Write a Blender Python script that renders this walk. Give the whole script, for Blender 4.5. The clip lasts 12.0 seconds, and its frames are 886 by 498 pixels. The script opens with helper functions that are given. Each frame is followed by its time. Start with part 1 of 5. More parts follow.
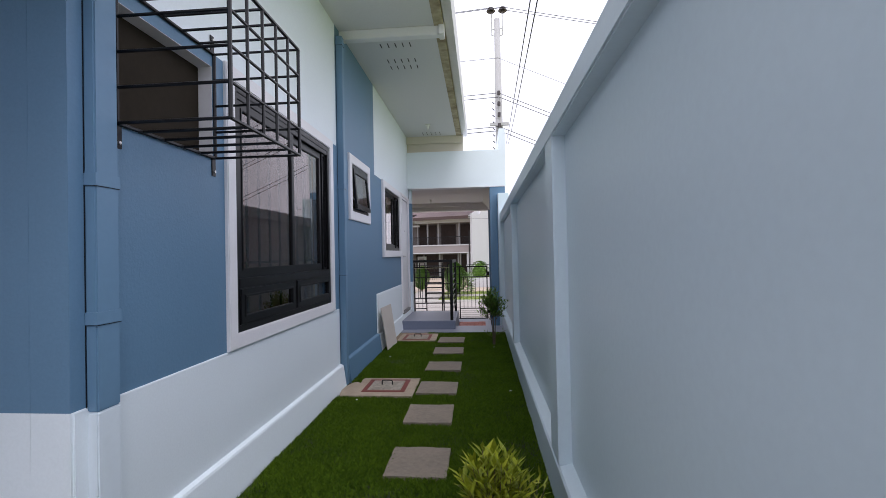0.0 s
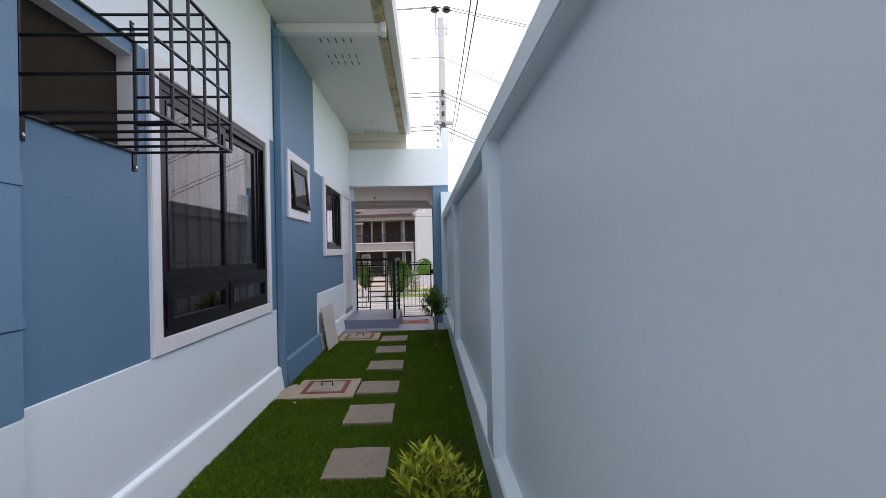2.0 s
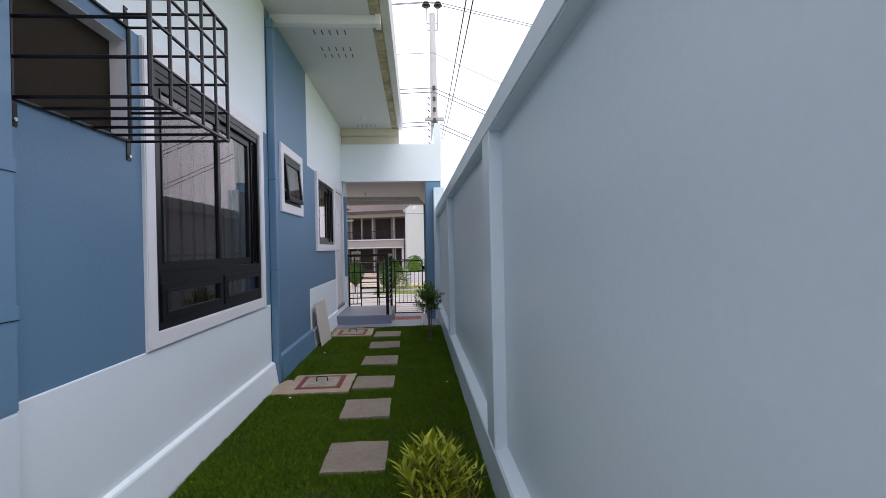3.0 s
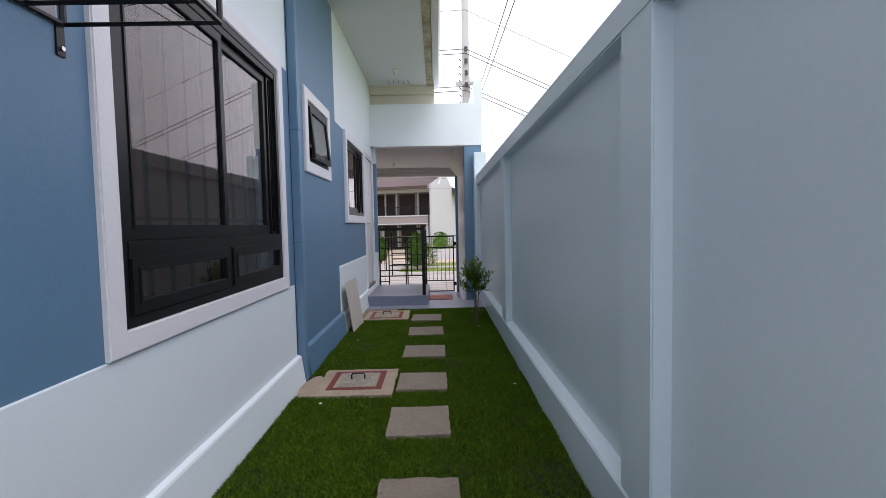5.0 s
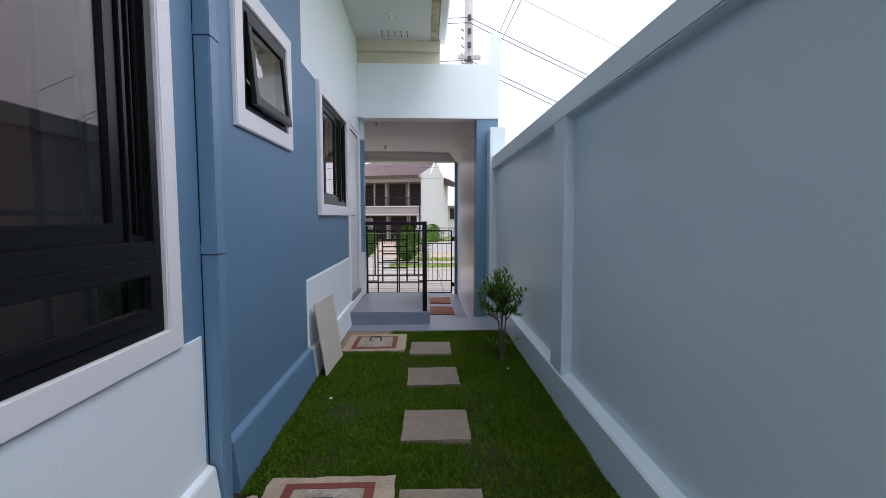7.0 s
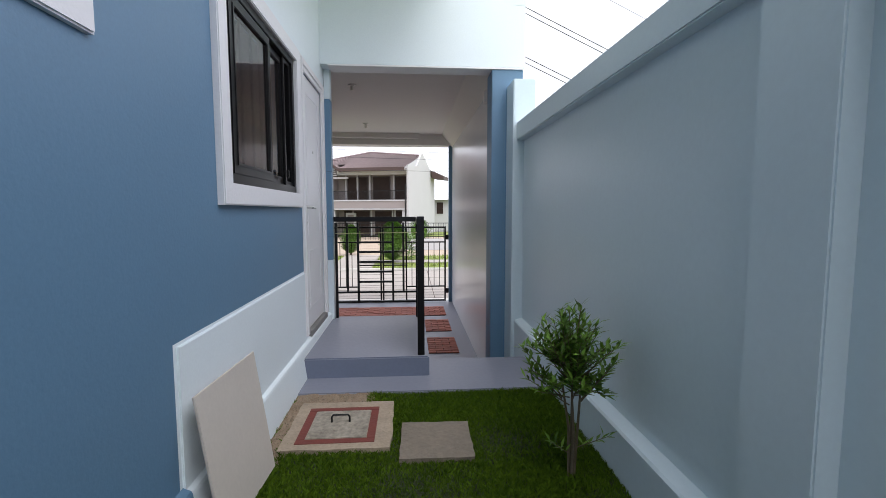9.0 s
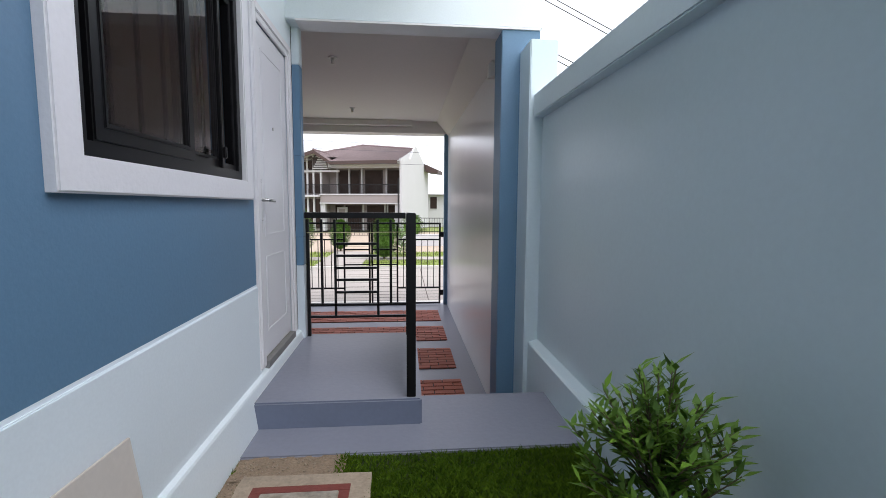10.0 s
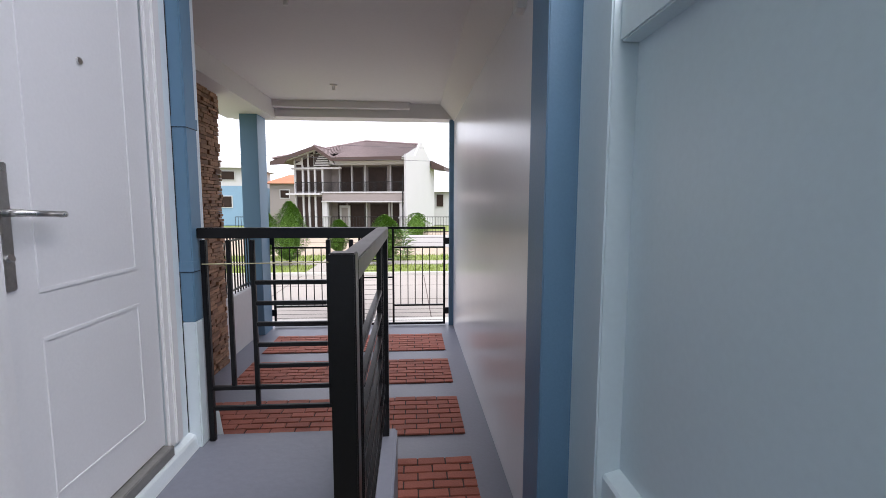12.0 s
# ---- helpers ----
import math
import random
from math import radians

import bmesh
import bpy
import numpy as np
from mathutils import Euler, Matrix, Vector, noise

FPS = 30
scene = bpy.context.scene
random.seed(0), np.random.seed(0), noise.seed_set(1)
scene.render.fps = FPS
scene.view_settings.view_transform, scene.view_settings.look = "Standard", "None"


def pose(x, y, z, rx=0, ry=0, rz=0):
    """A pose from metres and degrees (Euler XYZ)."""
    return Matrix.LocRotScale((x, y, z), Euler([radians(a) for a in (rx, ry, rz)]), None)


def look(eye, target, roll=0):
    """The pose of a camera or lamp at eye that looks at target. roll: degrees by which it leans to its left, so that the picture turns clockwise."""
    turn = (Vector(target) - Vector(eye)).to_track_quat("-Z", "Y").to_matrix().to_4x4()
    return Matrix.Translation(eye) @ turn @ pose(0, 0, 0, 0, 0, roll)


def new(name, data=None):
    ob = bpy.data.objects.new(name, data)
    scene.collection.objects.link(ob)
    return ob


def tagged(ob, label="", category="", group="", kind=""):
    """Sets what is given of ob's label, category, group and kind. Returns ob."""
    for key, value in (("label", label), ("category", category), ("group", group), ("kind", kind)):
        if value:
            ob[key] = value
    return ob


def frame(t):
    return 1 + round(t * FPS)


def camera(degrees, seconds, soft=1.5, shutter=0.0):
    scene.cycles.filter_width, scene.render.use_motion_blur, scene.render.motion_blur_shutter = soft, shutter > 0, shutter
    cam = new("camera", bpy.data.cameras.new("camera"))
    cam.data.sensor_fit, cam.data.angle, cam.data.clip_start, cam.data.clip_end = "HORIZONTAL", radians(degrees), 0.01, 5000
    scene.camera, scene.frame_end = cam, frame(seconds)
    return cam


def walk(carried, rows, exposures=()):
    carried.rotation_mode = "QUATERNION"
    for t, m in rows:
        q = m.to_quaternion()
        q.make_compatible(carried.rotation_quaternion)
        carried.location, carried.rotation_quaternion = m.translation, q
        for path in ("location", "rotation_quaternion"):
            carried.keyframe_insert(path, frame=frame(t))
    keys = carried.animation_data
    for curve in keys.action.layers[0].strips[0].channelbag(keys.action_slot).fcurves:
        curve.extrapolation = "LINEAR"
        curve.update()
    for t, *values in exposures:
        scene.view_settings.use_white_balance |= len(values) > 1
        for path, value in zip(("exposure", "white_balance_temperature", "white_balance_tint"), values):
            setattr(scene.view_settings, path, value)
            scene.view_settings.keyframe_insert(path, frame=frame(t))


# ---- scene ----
cam = camera(89.5, 12.0, soft=0.8)
PATH = [
    (0, (-0.019, -0.022, 1.392), (-0.184, 1.971, 1.415), -1.16),
    (0.5, (-0.011, -0.017, 1.391), (-0.093, 1.981, 1.406), -1.08),
    (1, (-0.001, -0.032, 1.398), (-0.019, 1.968, 1.41), -1.10),
    (1.5, (0.013, -0.039, 1.401), (0.052, 1.961, 1.41), -1.15),
    (2, (0.021, -0.049, 1.407), (0.101, 1.95, 1.414), -1.20),
    (2.5, (0.005, -0.042, 1.401), (0.106, 1.955, 1.402), -1.20),
    (3, (-0.043, -0.029, 1.376), (0.083, 1.967, 1.37), -1.20),
    (3.5, (-0.079, 0.081, 1.35), (0.033, 2.078, 1.319), -1.02),
    (5.5, (-0.43, 1.342, 1.298), (-0.413, 3.337, 1.164), -1.23),
    (6, (-0.49, 1.765, 1.337), (-0.455, 3.759, 1.181), -1.25),
    (6.5, (-0.537, 2.208, 1.332), (-0.478, 4.201, 1.179), -1.38),
    (7, (-0.556, 2.706, 1.35), (-0.477, 4.699, 1.205), -0.03),
    (9, (-0.646, 4.699, 1.332), (-0.501, 6.687, 1.163), -0.05),
    (9.5, (-0.625, 5.135, 1.328), (-0.453, 7.119, 1.141), 0.11),
    (10, (-0.609, 5.603, 1.333), (-0.434, 7.586, 1.141), 0.34),
    (10.5, (-0.618, 5.996, 1.377), (-0.464, 7.981, 1.181), 0.15),
    (11, (-0.583, 6.427, 1.382), (-0.421, 8.409, 1.173), 0.10),
    (11.5, (-0.508, 6.86, 1.414), (-0.342, 8.843, 1.211), 0.21),
    (12, (-0.42, 7.32, 1.395), (-0.277, 9.304, 1.191), 0.13),
]
walk(cam, [(t, look(eye, target, roll)) for t, eye, target, roll in PATH],
     exposures=[(0.0, 0.34, 6150, 14), (3.5, 0.37, 6150, 14), (5.5, 0.46, 6300, 14), (7.0, 0.47, 6100, 12), (9.5, 0.74, 6300, 9), (11.0, 0.86, 6100, 9), (12.0, 0.94, 6300, 11)])

# ---- light ----
world = bpy.data.worlds.new("overcast_sky")
scene.world = world
world.use_nodes = True
wn, wl = world.node_tree.nodes, world.node_tree.links
wn.clear()
sky = wn.new("ShaderNodeTexSky")
sky.sky_type, sky.sun_disc = "NISHITA", False
sky.sun_elevation, sky.sun_rotation = radians(64), radians(150)
cloud_map = wn.new("ShaderNodeTexNoise")
cloud_map.inputs["Scale"].default_value, cloud_map.inputs["Detail"].default_value = 1.6, 5.0
cloud = wn.new("ShaderNodeValToRGB")
cloud.color_ramp.elements[0].position, cloud.color_ramp.elements[1].position = 0.3, 0.75
cloud.color_ramp.elements[0].color, cloud.color_ramp.elements[1].color = (11.9, 11.6, 12.9, 1), (15.6, 15.4, 16.2, 1)
blend = wn.new("ShaderNodeMix")
blend.data_type = "RGBA"
blend.inputs["Factor"].default_value = 0.9
back, wout = wn.new("ShaderNodeBackground"), wn.new("ShaderNodeOutputWorld")
# an overcast sky is brighter overhead than at the horizon
sky_tc, sky_xyz, height = wn.new("ShaderNodeTexCoord"), wn.new("ShaderNodeSeparateXYZ"), wn.new("ShaderNodeMapRange")
height.inputs["From Min"].default_value, height.inputs["From Max"].default_value = 0.0, 1.0
height.inputs["To Min"].default_value, height.inputs["To Max"].default_value = 0.072, 0.112
wl.new(sky_tc.outputs["Generated"], sky_xyz.inputs["Vector"])
wl.new(sky_xyz.outputs["Z"], height.inputs["Value"])
wl.new(height.outputs["Result"], back.inputs["Strength"])
wl.new(cloud_map.outputs["Fac"], cloud.inputs["Fac"])
wl.new(sky.outputs["Color"], blend.inputs["A"])
wl.new(cloud.outputs["Color"], blend.inputs["B"])
wl.new(blend.outputs["Result"], back.inputs["Color"])
wl.new(back.outputs["Background"], wout.inputs["Surface"])

sun_data = bpy.data.lights.new("sun", "SUN")
sun_data.energy, sun_data.angle, sun_data.color = 1.5, radians(45), (1.0, 0.97, 0.93)
sun = new("sun", sun_data)
SUN_FROM = Vector((math.sin(radians(150)) * math.cos(radians(64)), math.cos(radians(150)) * math.cos(radians(64)), math.sin(radians(64))))
sun.matrix_world = look(SUN_FROM * 60, (0, 0, 0))


# ---- materials ----
def material(name, base, rough=0.6, metal=0.0, vary=0.12, grain=60.0, stain=1.2, bump=0.15, bump_scale=None, island=0.0,
             spec=0.5, random_ob=0.0, stretch=(1, 1, 1), second=None, coat=0.0, uneven=0.06):
    """A painted, stony or woody surface: two scales of variation in colour and gloss, and fine relief."""
    m = bpy.data.materials.new(name)
    m.use_nodes = True
    n, l = m.node_tree.nodes, m.node_tree.links
    b = n["Principled BSDF"]
    b.inputs["Metallic"].default_value, b.inputs["Specular IOR Level"].default_value = metal, spec
    b.inputs["Coat Weight"].default_value = coat
    mp = n.new("ShaderNodeMapping")
    geo = n.new("ShaderNodeNewGeometry")
    mp.inputs["Scale"].default_value = stretch
    l.new(geo.outputs["Position"], mp.inputs["Vector"])
    fine, wide = n.new("ShaderNodeTexNoise"), n.new("ShaderNodeTexNoise")
    fine.inputs["Scale"].default_value, fine.inputs["Detail"].default_value = grain, 6
    wide.inputs["Scale"].default_value, wide.inputs["Detail"].default_value, wide.inputs["Roughness"].default_value = stain, 5, 0.6
    for t in (fine, wide):
        l.new(mp.outputs["Vector"], t.inputs["Vector"])
    total = n.new("ShaderNodeMath")
    total.operation = "ADD"
    l.new(fine.outputs["Fac"], total.inputs[0])
    l.new(wide.outputs["Fac"], total.inputs[1])
    last = total
    if island or random_ob:
        rnd = n.new("ShaderNodeMath")
        rnd.operation, rnd.inputs[1].default_value = "MULTIPLY_ADD", (island or random_ob) * 2
        if island:
            l.new(geo.outputs["Random Per Island"], rnd.inputs[0])
        else:
            info = n.new("ShaderNodeObjectInfo")
            l.new(info.outputs["Random"], rnd.inputs[0])
        l.new(total.outputs[0], rnd.inputs[2])
        last = rnd
    span = n.new("ShaderNodeMapRange")
    span.inputs["From Min"].default_value, span.inputs["From Max"].default_value = 0.6, 1.4 + 2 * (island or random_ob)
    l.new(last.outputs[0], span.inputs["Value"])
    mix = n.new("ShaderNodeMix")
    mix.data_type = "RGBA"
    dark = second[0] if second else [c * (1 - vary) for c in base]
    light = second[1] if second else [min(1, c * (1 + vary)) for c in base]
    mix.inputs["A"].default_value, mix.inputs["B"].default_value = (*dark, 1), (*light, 1)
    l.new(span.outputs["Result"], mix.inputs["Factor"])
    l.new(mix.outputs["Result"], b.inputs["Base Color"])
    gloss = n.new("ShaderNodeMapRange")
    gloss.inputs["To Min"].default_value, gloss.inputs["To Max"].default_value = max(0.02, rough - uneven), min(1, rough + uneven)
    l.new(wide.outputs["Fac"], gloss.inputs["Value"])
    l.new(gloss.outputs["Result"], b.inputs["Roughness"])
    if bump:
        relief, bp = n.new("ShaderNodeTexNoise"), n.new("ShaderNodeBump")
        relief.inputs["Scale"].default_value, relief.inputs["Detail"].default_value = bump_scale or grain, 4
        l.new(mp.outputs["Vector"], relief.inputs["Vector"])
        bp.inputs["Strength"].default_value, bp.inputs["Distance"].default_value = bump, 0.01
        l.new(relief.outputs["Fac"], bp.inputs["Height"])
        l.new(bp.outputs["Normal"], b.inputs["Normal"])
    return m


def leaf_material(name, dark, light, rough=0.45, spec=0.4):
    m = material(name, dark, rough, 0, 0.2, 30, 3, 0, island=0.5, second=(dark, light), spec=spec)
    return m


def glass_material(name, tint, ior=1.5):
    m = bpy.data.materials.new(name)
    m.use_nodes = True
    b = m.node_tree.nodes["Principled BSDF"]
    b.inputs["Base Color"].default_value = (*tint, 1)
    b.inputs["Transmission Weight"].default_value, b.inputs["Roughness"].default_value, b.inputs["IOR"].default_value = 1.0, 0.0, ior
    return m


BLUE = material("blue_wall_paint", (0.118, 0.222, 0.338), 0.48, vary=0.07, grain=90, stain=0.9, bump=0.10, bump_scale=75)
PIPE_BLUE = material("smooth_blue_pipe_paint", (0.135, 0.245, 0.365), 0.42, vary=0.04, grain=40, stain=1.1, bump=0.02)
PIPE_PALE = material("smooth_pale_pipe_paint", (0.70, 0.775, 0.825), 0.45, vary=0.03, grain=40, stain=1.1, bump=0.02)
PALE = material("pale_blue_wall_paint", (0.78, 0.85, 0.89), 0.5, vary=0.04, grain=90, stain=0.9, bump=0.06, bump_scale=75)
FENCE_PAINT = material("pale_blue_satin_wall_paint", (0.645, 0.75, 0.80), 0.34, uneven=0.025, vary=0.03, grain=40, stain=0.7, bump=0.05, bump_scale=35)
WHITE = material("white_trim_paint", (0.80, 0.79, 0.81), 0.45, vary=0.03, grain=60, stain=1.5, bump=0.15)
CARPORT_WHITE = material("white_gloss_wall_paint", (0.85, 0.86, 0.89), 0.22, uneven=0.02, vary=0.03, grain=30, stain=0.9, bump=0.004, bump_scale=60)
SOFFIT = material("white_soffit_board", (0.69, 0.68, 0.69), 0.6, vary=0.03, grain=40, stain=0.8, bump=0.06)
CEILING = material("off_white_ceiling_paint", (0.70, 0.675, 0.67), 0.6, vary=0.03, grain=30, stain=0.6, bump=0.06)
DOOR_WHITE = material("white_door_enamel", (0.78, 0.775, 0.80), 0.35, vary=0.03, grain=80, stain=2.0, bump=0.08)
BLACK_ALU = material("black_aluminium", (0.006, 0.006, 0.007), 0.34, vary=0.2, grain=40, stain=3, bump=0.01, spec=0.30)
BLACK_IRON = material("black_painted_steel", (0.006, 0.006, 0.007), 0.30, vary=0.3, grain=80, stain=4, bump=0.05, spec=0.3)
CHROME = material("brushed_steel", (0.62, 0.61, 0.60), 0.28, 1.0, vary=0.1, grain=120, stain=6, bump=0.05)
CONCRETE = material("pale_concrete", (0.34, 0.27, 0.20), 0.85, vary=0.26, grain=55, stain=6, bump=0.5)
PAVER = material("grey_stepping_stone", (0.20, 0.165, 0.128), 0.85, vary=0.42, grain=38, stain=5, bump=0.7, random_ob=0.35)
LID = material("worn_grey_lid_concrete", (0.29, 0.25, 0.20), 0.85, vary=0.4, grain=40, stain=8, bump=0.5, second=((0.15, 0.13, 0.105), (0.42, 0.37, 0.30)))
RED_BAND = material("red_oxide_paint", (0.165, 0.038, 0.028), 0.7, vary=0.2, grain=60, stain=6, bump=0.3)
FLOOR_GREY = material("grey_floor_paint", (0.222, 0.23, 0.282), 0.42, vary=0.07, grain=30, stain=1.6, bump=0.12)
RISER_GREY = material("dark_grey_riser", (0.165, 0.19, 0.265), 0.5, vary=0.06, grain=40, stain=2, bump=0.1)
SOIL = material("dark_lawn_soil", (0.020, 0.028, 0.008), 0.95, vary=0.4, grain=80, stain=5, bump=0.8)
GRAVEL_SOIL = material("brown_gravelly_soil", (0.26, 0.19, 0.13), 0.95, vary=0.35, grain=90, stain=9, bump=0.9)
BRICK = material("red_paving_brick", (0.41, 0.132, 0.090), 0.75, vary=0.25, grain=70, stain=6, bump=0.4, random_ob=0.5)
MORTAR = material("dark_brick_joint", (0.075, 0.050, 0.042), 0.9, vary=0.3, grain=90, stain=5, bump=0.6)
LEDGE = material("brown_ledge_stone", (0.27, 0.135, 0.075), 0.8, vary=0.35, grain=40, stain=8, bump=0.6, random_ob=0.7,
                 second=((0.11, 0.055, 0.035), (0.42, 0.24, 0.14)))
TIMBER = material("weathered_eave_timber", (0.42, 0.33, 0.20), 0.8, vary=0.3, grain=9, stain=3, bump=0.4, second=((0.16, 0.11, 0.06), (0.62, 0.54, 0.38)))
CREAM = material("cream_beam_paint", (0.66, 0.61, 0.52), 0.6, vary=0.06, grain=50, stain=2, bump=0.15)
GUTTER = material("grey_white_gutter_metal", (0.62, 0.61, 0.60), 0.4, 0.2, vary=0.08, grain=30, stain=3, bump=0.05)
TILE_BOARD = material("beige_ceramic_tile", (0.60, 0.545, 0.49), 0.4, vary=0.05, grain=50, stain=4, bump=0.08)
TINT_GLASS = glass_material("tinted_window_glass", (0.78, 0.65, 0.63))
GRILLE = material("matt_black_grille_paint", (0.005, 0.005, 0.005), 0.8, vary=0.2, grain=60, stain=4, bump=0.03, spec=0.05)
DARK_STONE = material("grey_stone_sill", (0.225, 0.22, 0.215), 0.6, vary=0.15, grain=50, stain=4, bump=0.1)
BOARD = material("dark_brown_plywood", (0.026, 0.020, 0.013), 0.85, spec=0.2, vary=0.15, grain=30, stain=3, bump=0.1)
BROWN_BLIND = material("brown_beige_blind_cloth", (0.085, 0.058, 0.042), 0.95, vary=0.05, grain=20, stain=1.5, bump=0)
OLIVE_BLIND = material("dark_olive_blind_cloth", (0.05, 0.047, 0.03), 0.9, vary=0.15, grain=20, stain=4, bump=0)
ROOM = material("dark_room_plaster", (0.20, 0.155, 0.115), 0.9, vary=0.06, grain=30, stain=1.5, bump=0.1)
GRASS = leaf_material("lawn_grass_blade", (0.016, 0.048, 0.003), (0.132, 0.218, 0.012), 0.8, 0.12)
OLEANDER = leaf_material("dark_narrow_leaf", (0.024, 0.072, 0.006), (0.18, 0.33, 0.028), 0.6)
YELLOW_LEAF = leaf_material("yellow_green_leaf", (0.10, 0.155, 0.006), (0.46, 0.48, 0.03), 0.5)
STEM = material("brown_plant_stem", (0.12, 0.095, 0.06), 0.8, vary=0.3, grain=80, stain=9, bump=0.4)
POLE_GREY = material("grey_pole_concrete", (0.42, 0.41, 0.40), 0.85, vary=0.15, grain=30, stain=2, bump=0.3)
WIRE = material("black_cable_sheath", (0.045, 0.045, 0.05), 0.6, vary=0.2, grain=20, stain=2, bump=0)
CERAMIC = material("brown_porcelain", (0.05, 0.04, 0.04), 0.25, vary=0.2, grain=20, stain=5, bump=0)
ROAD = material("pale_road_concrete", (0.30, 0.27, 0.24), 0.9, vary=0.14, grain=25, stain=0.6, bump=0.3)
KERB = material("kerb_concrete", (0.52, 0.50, 0.46), 0.9, vary=0.15, grain=25, stain=1.5, bump=0.3)
VERGE = material("verge_turf", (0.14, 0.20, 0.035), 0.95, vary=0.4, grain=14, stain=1.3, bump=0.9,
                 second=((0.07, 0.12, 0.02), (0.26, 0.29, 0.07)))
BUSH = leaf_material("bush_leaf", (0.028, 0.08, 0.008), (0.15, 0.28, 0.03), 0.65)
FAR_WHITE = material("white_facade_render", (0.50, 0.495, 0.50), 0.75, vary=0.05, grain=12, stain=0.4, bump=0.1)
FAR_BEIGE = material("taupe_facade_render", (0.29, 0.255, 0.245), 0.75, vary=0.06, grain=12, stain=0.6, bump=0.1)
FAR_DARK = material("dark_brown_facade_panel", (0.045, 0.032, 0.030), 0.6, vary=0.2, grain=9, stain=0.7, bump=0.1)
ROOF_TILE = material("purple_brown_roof_tile", (0.185, 0.135, 0.132), 0.7, vary=0.2, grain=14, stain=1.2, bump=0.15, island=0.15)
FASCIA = material("dark_brown_fascia_board", (0.06, 0.034, 0.028), 0.6, vary=0.15, grain=20, stain=1, bump=0.1)
FAR_GLASS = material("dark_window_glass", (0.036, 0.024, 0.020), 0.35, vary=0.3, grain=3, stain=0.7, bump=0, spec=0.08)
FAR_BLUE = material("blue_facade_render", (0.20, 0.32, 0.44), 0.75, vary=0.08, grain=10, stain=0.4, bump=0.1)
ORANGE = material("orange_clay_roof", (0.34, 0.12, 0.05), 0.75, vary=0.2, grain=12, stain=1, bump=0.2)
BULB = material("white_lamp_holder_plastic", (0.78, 0.77, 0.74), 0.4, vary=0.03, grain=30, stain=5, bump=0)
YELLOW_CORD = material("pale_yellow_cord", (0.55, 0.50, 0.30), 0.8, vary=0.1, grain=90, stain=9, bump=0)


# ---- mesh helpers ----
def box(bm, x0, x1, y0, y1, z0, z1, bevel=0.0, mat=0):
    vs = [bm.verts.new((x, y, z)) for x in (x0, x1) for y in (y0, y1) for z in (z0, z1)]
    fs = [bm.faces.new([vs[i] for i in q]) for q in ((0, 1, 3, 2), (4, 6, 7, 5), (0, 4, 5, 1), (2, 3, 7, 6), (0, 2, 6, 4), (1, 5, 7, 3))]
    for f in fs:
        f.material_index = mat
    if bevel:
        es = list({e for f in fs for e in f.edges})
        bmesh.ops.bevel(bm, geom=es, offset=bevel, segments=2, affect="EDGES", clamp_overlap=True)
    return bm


def boxed(x0, x1, y0, y1, z0, z1, bevel=0.0):
    return box(bmesh.new(), x0, x1, y0, y1, z0, z1, bevel)


def rod(bm, a, b, r, sides=8, r2=None):
    a, b = Vector(a), Vector(b)
    d = b - a
    turn = d.to_track_quat("Z", "Y").to_matrix().to_4x4()
    bmesh.ops.create_cone(bm, cap_ends=True, segments=sides, radius1=r, radius2=r if r2 is None else r2, depth=d.length,
                          matrix=Matrix.Translation((a + b) / 2) @ turn)
    return bm


def prism(bm, outline, y0, y1):
    """An outline of (x, z) pairs, pushed from y0 to y1."""
    lo, hi = [bm.verts.new((x, y0, z)) for x, z in outline], [bm.verts.new((x, y1, z)) for x, z in outline]
    bm.faces.new(lo), bm.faces.new(hi[::-1])
    for i in range(len(lo)):
        j = (i + 1) % len(lo)
        bm.faces.new((lo[j], lo[i], hi[i], hi[j]))
    bmesh.ops.recalc_face_normals(bm, faces=bm.faces[:])
    return bm


def base_of(ob):
    at = Vector((0, 0, 0))
    while ob:
        at += ob.location
        ob = ob.parent
    return at


def part(name, bm, mats, parent=None, label="", smooth=False):
    me = bpy.data.meshes.new(name)
    if parent:
        bmesh.ops.translate(bm, verts=bm.verts[:], vec=-base_of(parent))
    if smooth:
        for f in bm.faces:
            f.smooth = True
    bm.to_mesh(me)
    bm.free()
    for m in mats if isinstance(mats, (list, tuple)) else (mats,):
        me.materials.append(m)
    ob = new(name, me)
    ob.parent = parent
    if label:
        ob["label"] = label
    return ob


def thing(name, at, label, category, group="", kind=""):
    ob = new(name)
    ob.location = at
    ob.empty_display_size = 0.1
    return tagged(ob, label, category, group, kind)


def structure(name, bm, mats, label, category="wall", smooth=False):
    return tagged(part(name, bm, mats, None, "", smooth), label, category, "", "structure")


def piece(name, mesh, parent, m):
    ob = new(name, mesh)
    ob.parent, ob.matrix_basis = parent, m
    return ob


def mesh_of(bm, *mats):
    me = bpy.data.meshes.new("piece")
    bm.to_mesh(me)
    bm.free()
    for m in mats:
        me.materials.append(m)
    return me


